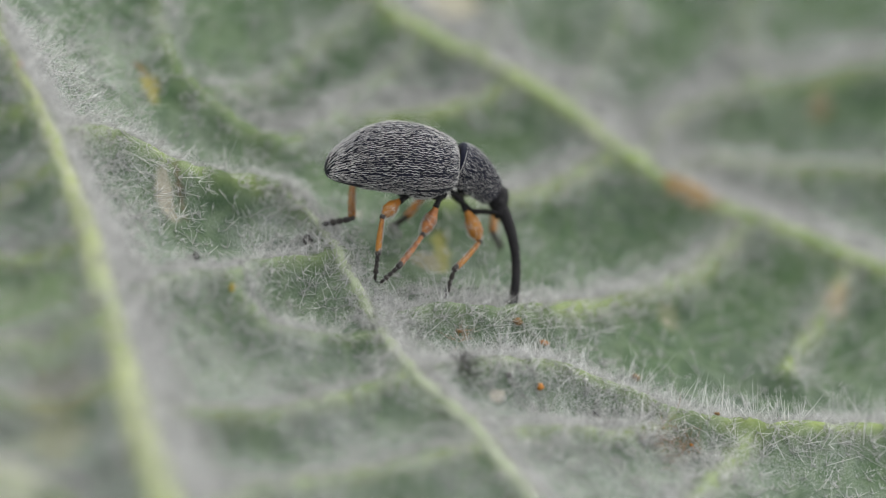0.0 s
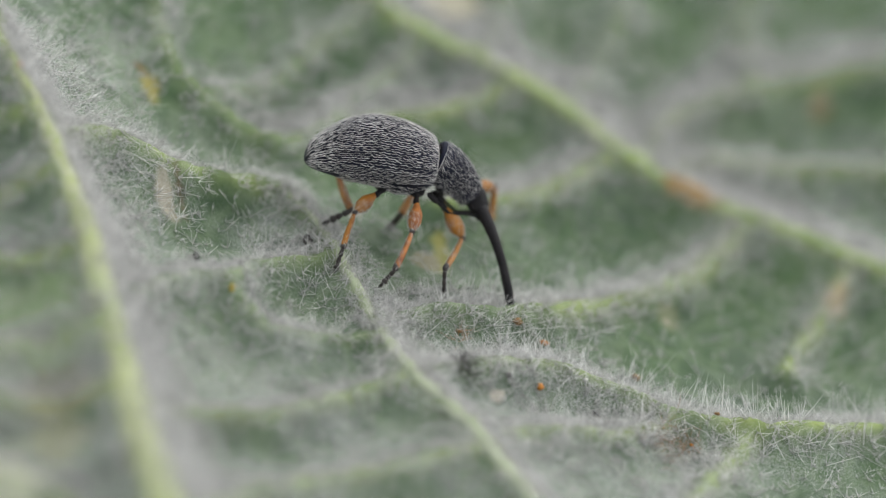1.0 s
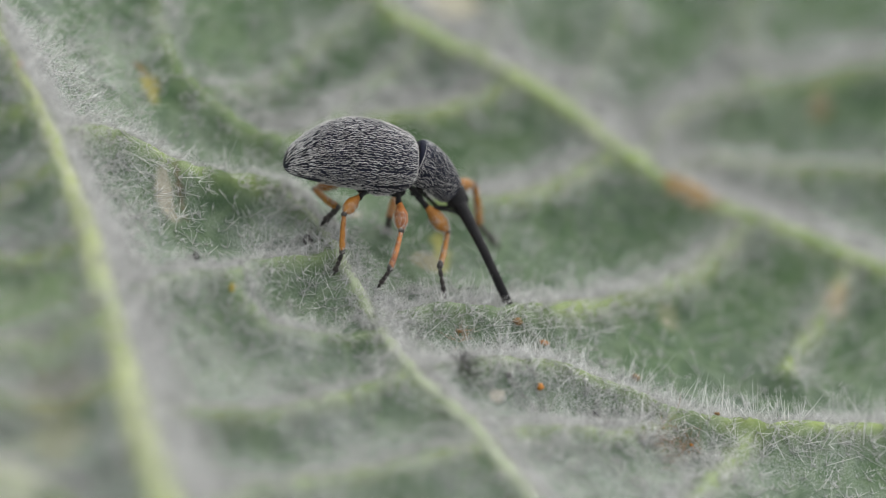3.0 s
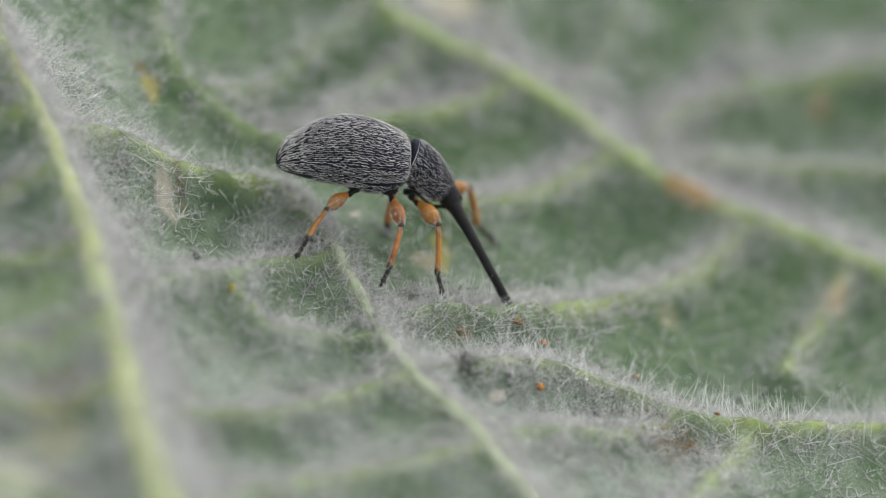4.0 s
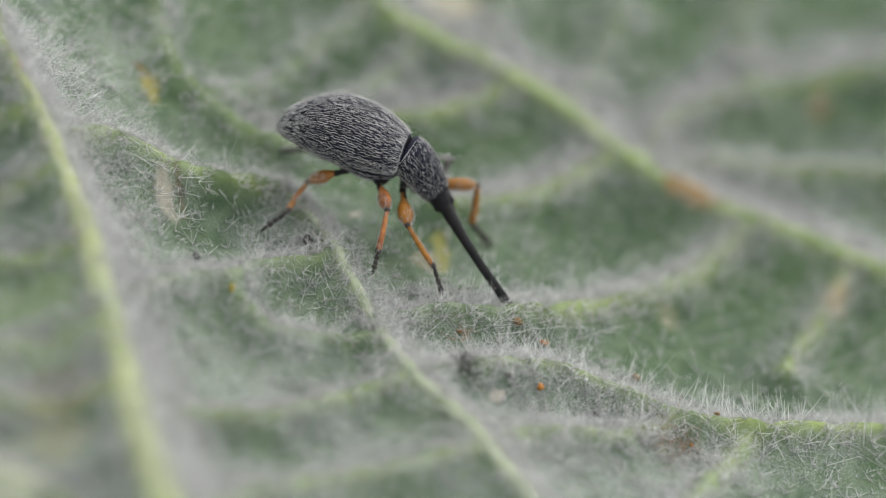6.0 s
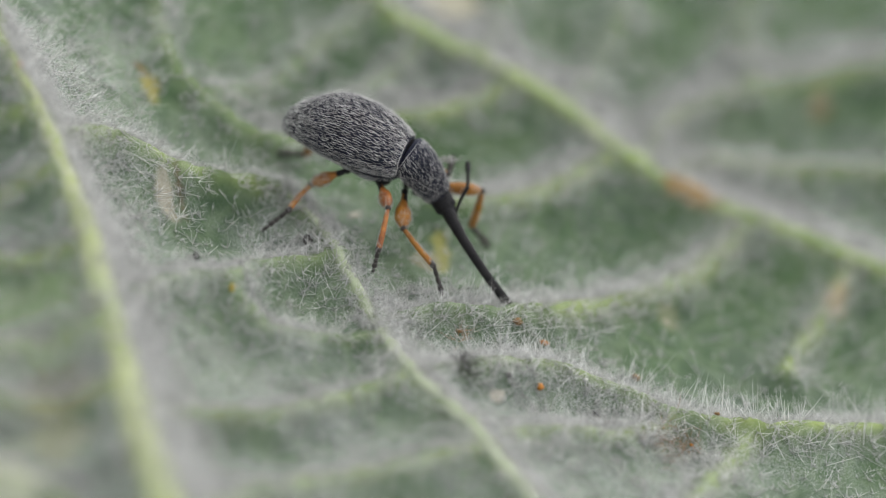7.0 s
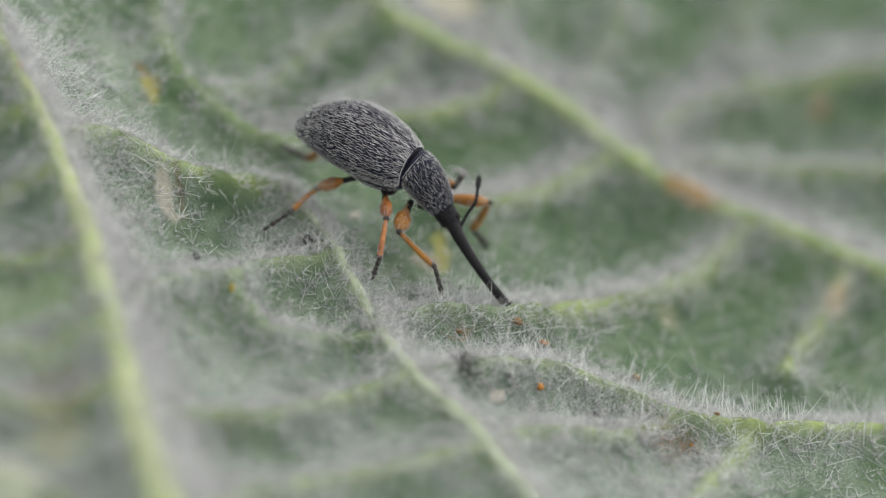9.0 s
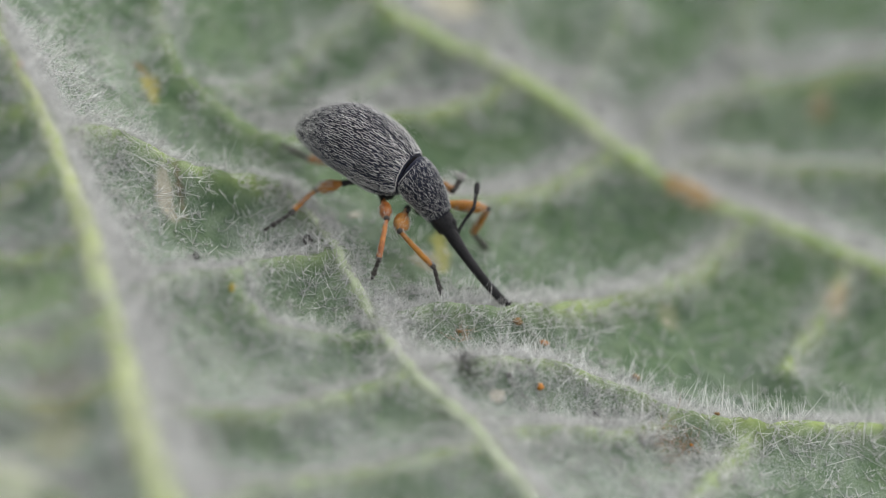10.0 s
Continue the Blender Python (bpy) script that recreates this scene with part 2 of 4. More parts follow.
def glide(t, ts, vs):
    """Smooth monotone interpolation of vs over ts."""
    ts, vs = np.asarray(ts, float), np.asarray(vs, float)
    if len(ts) < 3:
        return np.interp(t, ts, vs)
    h, d = np.diff(ts), np.diff(vs) / np.diff(ts)
    m = np.zeros(len(ts))
    m[0], m[-1] = d[0], d[-1]
    same = d[:-1] * d[1:] > 0
    w1, w2 = 2 * h[1:] + h[:-1], h[1:] + 2 * h[:-1]
    with np.errstate(divide="ignore", invalid="ignore"):
        m[1:-1] = np.where(same, (w1 + w2) / (w1 / d[:-1] + w2 / d[1:]), 0)
    t = np.clip(t, ts[0], ts[-1])
    i = np.clip(np.searchsorted(ts, t, side="right") - 1, 0, len(ts) - 2)
    s = (t - ts[i]) / h[i]
    return ((1 + 2 * s) * (1 - s) ** 2 * vs[i] + s * (1 - s) ** 2 * h[i] * m[i]
            + s * s * (3 - 2 * s) * vs[i + 1] + s * s * (s - 1) * h[i] * m[i + 1])


def smooth_line(points, step=0.12):
    """A polyline through the points, smoothed and evenly spaced."""
    p = np.asarray(points, float)
    u = np.concatenate([[0], np.cumsum(np.linalg.norm(np.diff(p, axis=0), axis=1))])
    v = np.linspace(0, u[-1], max(3, int(u[-1] / step)))
    return np.stack([glide(v, u, p[:, 0]), glide(v, u, p[:, 1])], 1)


def waves(x, y, scale, seed, octaves=3):
    """Cheap smooth noise of about -1 to 1: a sum of turned sine products."""
    r = np.random.RandomState(seed)
    total, gain = 0, 1.0
    for o in range(octaves):
        for _ in range(4):
            a, b, c = r.uniform(0, 2 * np.pi, 3)
            k = 2 * np.pi / scale * r.uniform(0.7, 1.3) * 2 ** o
            total = total + 0.25 * gain * np.sin(k * (x * np.cos(a) + y * np.sin(a)) + b) * np.cos(0.7 * k * (y * np.cos(a) - x * np.sin(a)) + c) * 1.5
        gain *= 0.5
    return total


def far_from(line, x, y):
    """The distance of points x, y from a polyline."""
    best = np.full(x.shape, 1e9)
    for (ax, ay), (bx, by) in zip(line[:-1], line[1:]):
        dx, dy = bx - ax, by - ay
        s = np.clip(((x - ax) * dx + (y - ay) * dy) / (dx * dx + dy * dy), 0, 1)
        best = np.minimum(best, (x - ax - s * dx) ** 2 + (y - ay - s * dy) ** 2)
    return np.sqrt(best)


def leaf_base(x, y):
    return 0.266 * np.log1p(np.exp((-3.2 - x) / 0.7)) / (1 + np.exp(-(y + 7) / 1.5)) + 0.30 * np.log1p(np.exp(y - 3)) - 0.25 * np.exp(-((x - 4) ** 2 + (y - 5) ** 2) / 18) + 0.3 * np.exp(-((x + 7.6) ** 2 + (y + 1.2) ** 2) / 3) - 0.22 * np.exp(-((x + 1) ** 2 + (y + 2.5) ** 2) / 1.6)


def leaf_height(x, y):
    wx, wy = x + 0.06 * waves(x, y, 1.1, 3, 2), y + 0.06 * waves(x, y, 1.1, 4, 2)
    soft, k = 1.0, 14.0
    for lines, rise, wide in ((MAIN_VEINS, 0.52, 0.62), (SIDE_VEINS, 0.40, 0.40)):
        for i, line in enumerate(lines):
            d = far_from(smooth_line(line, 0.35), wx, wy)
            tall = rise + (0.12 if lines is SIDE_VEINS and i in (9, 4) else 0.0)
            broad = wide
            if lines is MAIN_VEINS and i == 0:
                tall, broad = 1.15, 0.9
            if lines is SIDE_VEINS and i == 6:
                tall = 0.52
            soft = soft + np.exp(k * tall * np.exp(-(d / broad) ** 1.6)) - 1
    relief = np.log(soft) / k - 0.50 - 0.16 * np.exp(-((x + 2.5) ** 2 + (y + 0.7) ** 2) / 0.5) + 0.26 * np.exp(-((x + 0.2) ** 2 + (y - 0.1) ** 2) / 6)
    cells = 0.055 * np.abs(waves(x, y, 1.9, 11, 2)) ** 0.7 - 0.05
    return leaf_base(x, y) + relief - cells + 0.03 * waves(x, y, 0.9, 5, 3) + 0.1 * waves(x, y, 6, 6, 1)


GRID = 0.075
GX, GY = np.arange(-11, 11.01, GRID), np.arange(-14, 17.01, GRID)
LEAF = leaf_height(*np.meshgrid(GX, GY))


def on_leaf(x, y):
    """The leaf's height at points x, y."""
    u, v = (np.asarray(x, float) - GX[0]) / GRID, (np.asarray(y, float) - GY[0]) / GRID
    i, j = np.clip(u.astype(int), 0, len(GX) - 2), np.clip(v.astype(int), 0, len(GY) - 2)
    u, v = np.clip(u - i, 0, 1), np.clip(v - j, 0, 1)
    return (LEAF[j, i] * (1 - u) * (1 - v) + LEAF[j, i + 1] * u * (1 - v)
            + LEAF[j + 1, i] * (1 - u) * v + LEAF[j + 1, i + 1] * u * v)


# ---- the leaf: one sheet of tissue with its ribs ----
def leaf_slope(x, y):
    e = 0.06
    gx, gy = (on_leaf(x + e, y) - on_leaf(x - e, y)) / (2 * e), (on_leaf(x, y + e) - on_leaf(x, y - e)) / (2 * e)
    nrm = np.stack([-gx, -gy, np.ones_like(gx)], -1)
    return nrm / np.linalg.norm(nrm, axis=-1, keepdims=True)


def inside_leaf(x, y, grow=0.0):
    """The leaf's lobed outline."""
    a = np.arctan2(y - 1.5, x)
    edge = 1 + 0.03 * np.sin(5 * a + 1) + 0.012 * np.sin(23 * a)
    return (np.abs(x) / (10.6 + grow)) ** 3.2 + (np.abs(y - 1.5) / (14.8 + grow)) ** 3.2 < edge


# dry and yellowed patches, and two of painted light: place, reach along and across, turn, colour, strength
STAINS_AND_LIGHT = [
    (-4.45, -1.70, 0.38, 0.16, -50, (0.37, 0.34, 0.27), 0.85), (-4.22, -1.49, 0.34, 0.05, -50, (0.11, 0.07, 0.035), 0.75),
    (3.62, 4.33, 0.50, 0.24, -14, (0.36, 0.19, 0.07), 0.8), (5.21, 7.58, 0.16, 0.2, 0, (0.44, 0.24, 0.09), 0.3),
    (-5.38, 0.72, 0.30, 0.15, -60, (0.38, 0.30, 0.05), 0.5), (-5.62, 1.0, 0.16, 0.07, -20, (0.16, 0.10, 0.03), 0.7), (-0.02, 0.15, 0.15, 0.5, 15, (0.42, 0.36, 0.06), 0.4),
    (-0.15, -0.22, 0.25, 0.2, 10, (0.55, 0.46, 0.33), 0.4), (-4.74, -8.36, 0.5, 0.6, 10, (0.34, 0.26, 0.15), 0.25),
    # first in this row: a pale highlight at the bottom left, painted in
    (-4.9, -10.4, 0.55, 0.9, 0, (0.58, 0.60, 0.42), 0.5), (-1.38, 6.85, 0.5, 0.6, 0, (0.55, 0.50, 0.36), 0.7),
    (4.48, -2.73, 0.45, 0.35, 20, (0.36, 0.24, 0.16), 0.1), (-4.4, -9.15, 0.35, 0.5, 30, (0.48, 0.40, 0.16), 0.18),
    # last in this row: light on the lower left tissue, put into its colour
    (6.41, 2.98, 0.18, 0.4, 0, (0.40, 0.24, 0.12), 0.5), (3.84, 1.15, 0.2, 0.3, 0, (0.40, 0.34, 0.2), 0.22), (-5.3, -7.0, 1.0, 0.9, 0, (0.19, 0.27, 0.11), 0.4),
]


def stain_light_mesh(me, x, y):
    """Writes the stains and the painted light at the mesh's points x, y."""
    colour = np.zeros((len(x), 4))
    rough = 1 + 0.5 * waves(x, y, 0.7, 31, 3)
    for sx, sy, ra, rb, turn, rgb, much in STAINS_AND_LIGHT:
        c, s = math.cos(radians(turn)), math.sin(radians(turn))
        u, v = ((x - sx) * c + (y - sy) * s) / ra, ((y - sy) * c - (x - sx) * s) / rb
        k = much * np.clip(1.6 - (u * u + v * v) * rough, 0, 1)
        colour[:, :3] = np.where((k > colour[:, 3])[:, None], rgb, colour[:, :3])
        colour[:, 3] = np.maximum(colour[:, 3], k)
    me.attributes.new("stain_light", "FLOAT_COLOR", "POINT").data.foreach_set("color", colour.astype(np.float32).ravel())


def vein_bank(x, y):
    """1 on the woolly banks that run along one side of the main veins."""
    bank = np.zeros(x.shape)
    for line, (sx, sy, wide) in zip(MAIN_VEINS, ((0.75, 0.3, 0.85), (0.25, 0.2, 0.35), (0.2, 0.65, 0.55))):
        fade = np.clip((-y - 1.6) / 1.2, 0.35, 1) if line is MAIN_VEINS[1] else 1
        bank = np.maximum(bank, fade * np.exp(-(far_from(smooth_line(line, 0.5) + np.array((sx, sy)), x, y) / wide) ** 2))
    for i, line in enumerate(SIDE_VEINS):
        much, off, wide = (1.1, 0.5, 0.48) if i == 9 else (0.2, 0.38, 0.33) if i in (21, 22, 24) else (1.1, 0.68, 0.45) if i in (0, 1, 18) else (0.9, 0.5, 0.5) if i == 2 else (0.4, 0.3, 0.3) if i == 3 else (0.5, 0.38, 0.33)
        much = much * (0.4 + 0.6 * np.clip((x + 4.2) / 1.2, 0, 1)) if i == 0 else much
        bank = np.maximum(bank, much * np.exp(-(far_from(smooth_line(line, 0.5) + np.array((0.1, off)), x, y) / wide) ** 2))
    return bank


def rib_strength(lines, i, much, x):
    """How bare and yellowish a rib shows: the long cross rib is barest past the fork."""
    if lines is SIDE_VEINS and i == 9:
        return 0.5 + 0.45 * np.clip((x - 4.6) / 0.8, 0, 1)
    if lines is SIDE_VEINS and i == 0:
        return 0.3 + 0.5 * np.clip((x + 2.6) / 1.0, 0, 1)
    if lines is MAIN_VEINS and i == 1:
        return 0.3
    if lines is SIDE_VEINS and i == 2:
        return 0.25 + 0.55 * np.clip((x - 1.2) / 1.0, 0, 1)
    if lines is SIDE_VEINS and i == 6:
        return 0.35
    if lines is SIDE_VEINS and i in (5, 20, 21, 22, 23, 24):
        return 0.22
    return 0.85 if lines is SIDE_VEINS and i in (1, 3) else much


# where the wool lies thicker (+) or thinner (-): place, reach, amount
SPARSE = [
    # first patch: the valley's shade, put in by thinning its pale wool
    (3.6, 0.9, 1.8, -0.85), (0.9, 0.6, 1.3, -0.5), (-1.0, 1.2, 1.1, -0.75), (-2.2, 3.1, 0.9, -0.6), (-4.6, 1.6, 0.9, -0.6), (-5.0, 2.7, 1.0, -0.6), (-4.2, 3.0, 1.3, -0.6),
    (4.7, 2.6, 1.1, -0.75), (2.9, 3.5, 0.9, -0.75), (0.9, 4.2, 0.8, -0.75), (1.7, 2.6, 0.9, -0.7), (6.9, 2.8, 0.9, -0.75), (6.4, 1.3, 0.9, -0.6),
    (-2.8, 4.3, 0.9, -0.6), (-3.6, 1.0, 0.6, -0.7), (-3.6, -0.85, 0.65, -0.75), (-6.7, -4.1, 0.7, -0.6), (-5.6, -6.0, 0.8, -0.6),
    (-4.3, -8.5, 0.7, -0.6), (-2.3, -6.9, 0.8, -0.6), (-0.3, -4.9, 0.6, -0.7), (-0.8, -3.3, 0.5, -0.7), (0.85, -6.5, 0.8, -0.5),
    (5.3, 7.4, 1.2, -0.6), (-0.5, 3.6, 1.0, -0.75), (-1.75, -1.75, 0.55, -0.1),
]
THICK = [
    (-2.5, -1.2, 0.45, 3.0), (-0.4, -2.2, 0.5, 1.2),
    # first in this row: pale wool added for the lit lower left corner
    (-5.9, -8.3, 2.0, 0.35), (1.2, 5.0, 1.8, 0.4), (4.4, 6.6, 1.8, 0.3), (5.0, 4.7, 1.4, 0.4), (4.8, -2.7, 0.7, 0.6),
    (3.6, -3.6, 1.5, 0.7), (2.2, -2.7, 0.9, 0.45), (-6.4, -0.5, 1.2, 0.8), (-5.2, -2.1, 0.9, 0.5), (-3.7, -3.3, 0.7, 0.6),
    (-2.0, -5.1, 0.9, 0.6), (0.1, -5.5, 0.6, 0.5), (2.9, -2.7, 0.7, 0.4), (3.8, -3.9, 0.8, 0.4),
]


def cover(x, y):
    k = np.ones(x.shape)
    for px, py, reach, much in SPARSE + THICK:
        k = k * (1 + much * np.exp(-((x - px) ** 2 + (y - py) ** 2) / reach ** 2))
    return np.where(k < 1, k + (1 - k) * np.minimum(vein_bank(x, y), 1), k)


def build_leaf():
    nx, ny = len(GX), len(GY)
    xx, yy = np.meshgrid(GX, GY)
    verts = np.stack([xx, yy, LEAF], -1).reshape(-1, 3)
    i, j = np.meshgrid(np.arange(nx - 1), np.arange(ny - 1))
    a = (j * nx + i).ravel()
    quads = np.stack([a, a + 1, a + nx + 1, a + nx], 1)
    mid = verts[quads].mean(1)
    quads = quads[inside_leaf(mid[:, 0], mid[:, 1])]
    used = np.unique(quads)
    back = np.zeros(len(verts), int)
    back[used] = np.arange(len(used))
    verts, quads = verts[used], back[quads]
    me = mesh_of("leaf", verts, quads, LEAF_TISSUE)
    x, y = verts[:, 0], verts[:, 1]
    rib = np.zeros(len(verts))
    for lines, wide, much in ((MAIN_VEINS, 0.20, 0.75), (SIDE_VEINS, 0.16, 0.56)):
        for i, line in enumerate(lines):
            d = far_from(smooth_line(line, 0.35), x, y)
            broad = wide * 1.4 if lines is SIDE_VEINS and i in (2, 10) else wide
            rib = np.maximum(rib, rib_strength(lines, i, much, x) * np.exp(-(d / broad) ** 2))
    rib *= 0.75 + 0.35 * waves(x, y, 0.5, 21, 2) + 0.3 * waves(x, y, 2.2, 22, 2)
    felt = (0.40 - 0.029 * y + 0.36 * waves(x, y, 2.4, 61, 3) + 0.6 * vein_bank(x, y)) * cover(x, y) ** 1.3
    me.attributes.new("felt", "FLOAT", "POINT").data.foreach_set("value", np.clip(felt, 0.07, 1).astype(np.float32))
    me.attributes.new("rib", "FLOAT", "POINT").data.foreach_set("value", np.clip(rib, 0, 1).astype(np.float32))
    stain_light_mesh(me, x, y)
    leaf = new("leaf", me)
    thick = leaf.modifiers.new("thickness", "SOLIDIFY")
    thick.thickness, thick.offset = 0.22 * MM, -1
    return tagged(leaf, "woolly grey-green underside of a large leaf with raised veins", "leaf", kind="structure")


# how thick each main vein is at its ends, and how deep its round back is sunk into the leaf
VEIN_SIZES = ((0.14, 0.32, 0.72), (0.09, 0.16, 0.55), (0.16, 0.14, 0.5))


def on_veins(x, y):
    """The height of the leaf with the round backs of its main veins."""
    z = on_leaf(x, y)
    top = z.copy()
    for line, (r0, r1, sink) in zip(MAIN_VEINS, VEIN_SIZES):
        p = smooth_line(line, 0.05)
        best, r = np.full(x.shape, 1e9), np.zeros(x.shape)
        for k, (ax, ay) in enumerate(p):
            d = (x - ax) ** 2 + (y - ay) ** 2
            r = np.where(d < best, r0 + (r1 - r0) * k / (len(p) - 1), r)
            best = np.minimum(best, d)
        top = np.maximum(top, z - sink * r + np.sqrt(np.clip(r * r - best, 0, None)))
    return np.where(top - z > 0.02, top - 0.01, z)


def vein_part(line, r0, r1, leaf, sink, material):
    p = smooth_line(line, 0.12)
    x, y = p[:, 0], p[:, 1]
    keep = inside_leaf(x, y, -0.2)
    x, y = x[keep], y[keep]
    s = np.linspace(0, 1, len(x))
    r = (r0 + (r1 - r0) * s) * (1 + 0.05 * waves(x, y, 0.8, 41, 2)) * np.clip(0.1 + s * 5, 0, 1)
    z = on_leaf(x, y) - sink * r
    v, f = tube(np.stack([x, y, z], 1), r, 14)
    me = mesh_of("vein", v, f, material)
    stain_light_mesh(me, v[:, 0], v[:, 1])
    return part("vein", me, leaf)


VIEW = ((-9.2, 3.2), (6.5, 15.2), (9.0, -2.6), (-5.0, -12.6))


def in_view_field(x, y):
    """The stretch of the leaf that is densely covered with hairs."""
    ok = np.ones(x.shape, bool)
    for (ax, ay), (bx, by) in zip(VIEW, VIEW[1:] + VIEW[:1]):
        ok &= (bx - ax) * (y - ay) - (by - ay) * (x - ax) < 0
    return ok


def scatter(n, seed, outside=0.15):
    r = np.random.RandomState(seed)
    x, y = r.uniform(-10.4, 10.4, n), r.uniform(-13, 16, n)
    keep = inside_leaf(x, y, -0.1) & (in_view_field(x, y) | (r.uniform(size=n) < outside))
    return x[keep], y[keep], r


def build_wool():
    """Star-shaped hairs: several short rays from one root, all over the leaf."""
    x, y, r = scatter(140000, 101)
    near = np.full(x.shape, 9.0)
    for line in MAIN_VEINS + SIDE_VEINS:
        near = np.minimum(near, far_from(smooth_line(line, 0.5), x, y))
    side = np.full(x.shape, 9.0)
    for line in SIDE_VEINS:
        side = np.minimum(side, far_from(smooth_line(line, 0.5), x, y))
    main = np.full(x.shape, 9.0)
    for line in (MAIN_VEINS[0], MAIN_VEINS[2]):
        main = np.minimum(main, far_from(smooth_line(line, 0.5), x, y))
    bank = vein_bank(x, y)
    patch = (0.06 + 0.17 * np.exp(-(near / 0.4) ** 2) + 0.6 * bank + 0.15 * waves(x, y, 1.6, 51, 3)) * np.clip(1 - 0.033 * y, 0.6, 1.4) * cover(x, y)
    patch *= np.clip((main - 0.08) / 0.14, 0.85, 1) * np.clip((side - 0.05) / 0.1, 0.5, 1) * np.clip((far_from(smooth_line(MAIN_VEINS[1], 0.5), x, y) - 0.05) / 0.12, 0.6, 1)
    patch += 0.6 * np.exp(-(far_from(smooth_line(MAIN_VEINS[1], 0.5), x, y) / 0.2) ** 2) * np.clip((y + 4) / 1.5, 0, 1) + 0.7 * np.exp(-(far_from(smooth_line(MAIN_VEINS[0], 0.5), x, y) / 0.25) ** 2) * np.clip((y + 4) / 2, 0, 1)
    patch *= 1 - 0.75 * np.exp(-(far_from(smooth_line(SIDE_VEINS[9], 0.5), x, y) / 0.16) ** 2) * (x > 5.1)
    patch *= 1 - 0.7 * np.exp(-(far_from(smooth_line(SIDE_VEINS[10], 0.5), x, y) / 0.22) ** 2)
    for i in (0, 1, 2):
        patch *= 1 - 0.7 * np.exp(-(far_from(smooth_line(SIDE_VEINS[i], 0.5), x, y) / 0.2) ** 2) * np.clip((x + y - 3.5) / 1.5, 0, 1)
    keep = r.uniform(size=len(x)) < np.maximum(patch, 0.04)
    x, y, bank = x[keep], y[keep], bank[keep]
    nrm = leaf_slope(x, y)
    rays = 6
    base = np.repeat(np.stack([x, y, on_veins(x, y)], 1), rays, 0)
    nrm = np.repeat(nrm, rays, 0)
    n = len(base)
    spin = r.normal(size=(n, 3))
    spin -= (spin * nrm).sum(1, keepdims=True) * nrm
    spin /= np.linalg.norm(spin, axis=1)[:, None]
    lift = r.uniform(0.15, 1.1, n)[:, None]
    size = np.repeat(r.uniform(0.6, 1.25, n // rays), rays)
    wool = new("leaf_wool", hairs_mesh("leaf_wool", base, spin + lift * nrm, r.uniform(0.08, 0.24, n) * size * (1 + 0.6 * np.repeat(bank, rays)), 0.0049, WOOL, 0.12, 1))
    return tagged(wool, "dense short white star-shaped hairs covering the leaf", "leaf hair", kind="stuff")


def build_long_hairs():
    x, y, r = scatter(19000, 202, 0.1)
    near = np.full(x.shape, 9.0)
    for line in MAIN_VEINS + SIDE_VEINS:
        near = np.minimum(near, far_from(smooth_line(line, 0.5), x, y))
    tuft = np.exp(-((x + 6.5) ** 2 + (y + 0.9) ** 2) / 1.6) + np.exp(-((x + 5.2) ** 2 + (y + 1.6) ** 2) / 0.8)
    crest = np.exp(-(far_from(smooth_line(SIDE_VEINS[9], 0.5) + np.array((0.1, 0.4)), x, y) / 0.45) ** 2) * np.clip((x - 3.5) / 1.5, 0, 1)
    keep = r.uniform(size=len(x)) < 0.10 + 0.75 * np.exp(-(near / 0.35) ** 2) + 0.35 * vein_bank(x, y) + 1.2 * tuft + 0.5 * crest
    x, y, tuft = x[keep], y[keep], tuft[keep]
    nrm = leaf_slope(x, y) + tuft[:, None] * np.array([0.9, -0.1, 0.0])
    reps = 3
    base = np.repeat(np.stack([x, y, on_veins(x, y)], 1), reps, 0)
    n = len(base)
    way = np.repeat(nrm, reps, 0) + r.normal(scale=0.68, size=(n, 3))
    long = r.gamma(7, 0.066, n) * np.repeat(np.interp(x, [-3.2, -1.2, 0.5], [0.72, 0.8, 1.0]), reps)
    hair = new("leaf_hair", hairs_mesh("leaf_hair", base, way, np.clip(long, 0.12, 0.8), 0.0068, LONG_HAIR, 0.10, 2))
    return tagged(hair, "long fine white hairs standing on the leaf veins", "leaf hair", kind="stuff")


leaf = build_leaf()
for line, (r0, r1, sink), material in zip(MAIN_VEINS, VEIN_SIZES, (YELLOW_VEIN, PALE_VEIN, VEIN)):
    vein_part(line, r0, r1, leaf, sink, material)
build_wool()
build_long_hairs()


# ---- the weevil (in its own space: x ahead, y to its left, z up, millimetres) ----
BX = [-1.18, -1.15, -1.08, -0.97, -0.8, -0.5, -0.1, 0.25, 0.53, 0.77, 0.88, 0.93, 0.95]
B_TOP = [-0.20, -0.06, 0.06, 0.18, 0.32, 0.49, 0.585, 0.56, 0.485, 0.38, 0.31, 0.25, 0.14]
B_LOW = [-0.25, -0.30, -0.345, -0.38, -0.42, -0.465, -0.505, -0.52, -0.51, -0.475, -0.43, -0.36, -0.26]
B_WIDE = [0.04, 0.17, 0.26, 0.34, 0.41, 0.53, 0.59, 0.58, 0.53, 0.45, 0.40, 0.34, 0.22]
NECK = np.array([1.67, 0.0, -0.63])
STRIAE = 10
COVER = 0.67 * math.pi


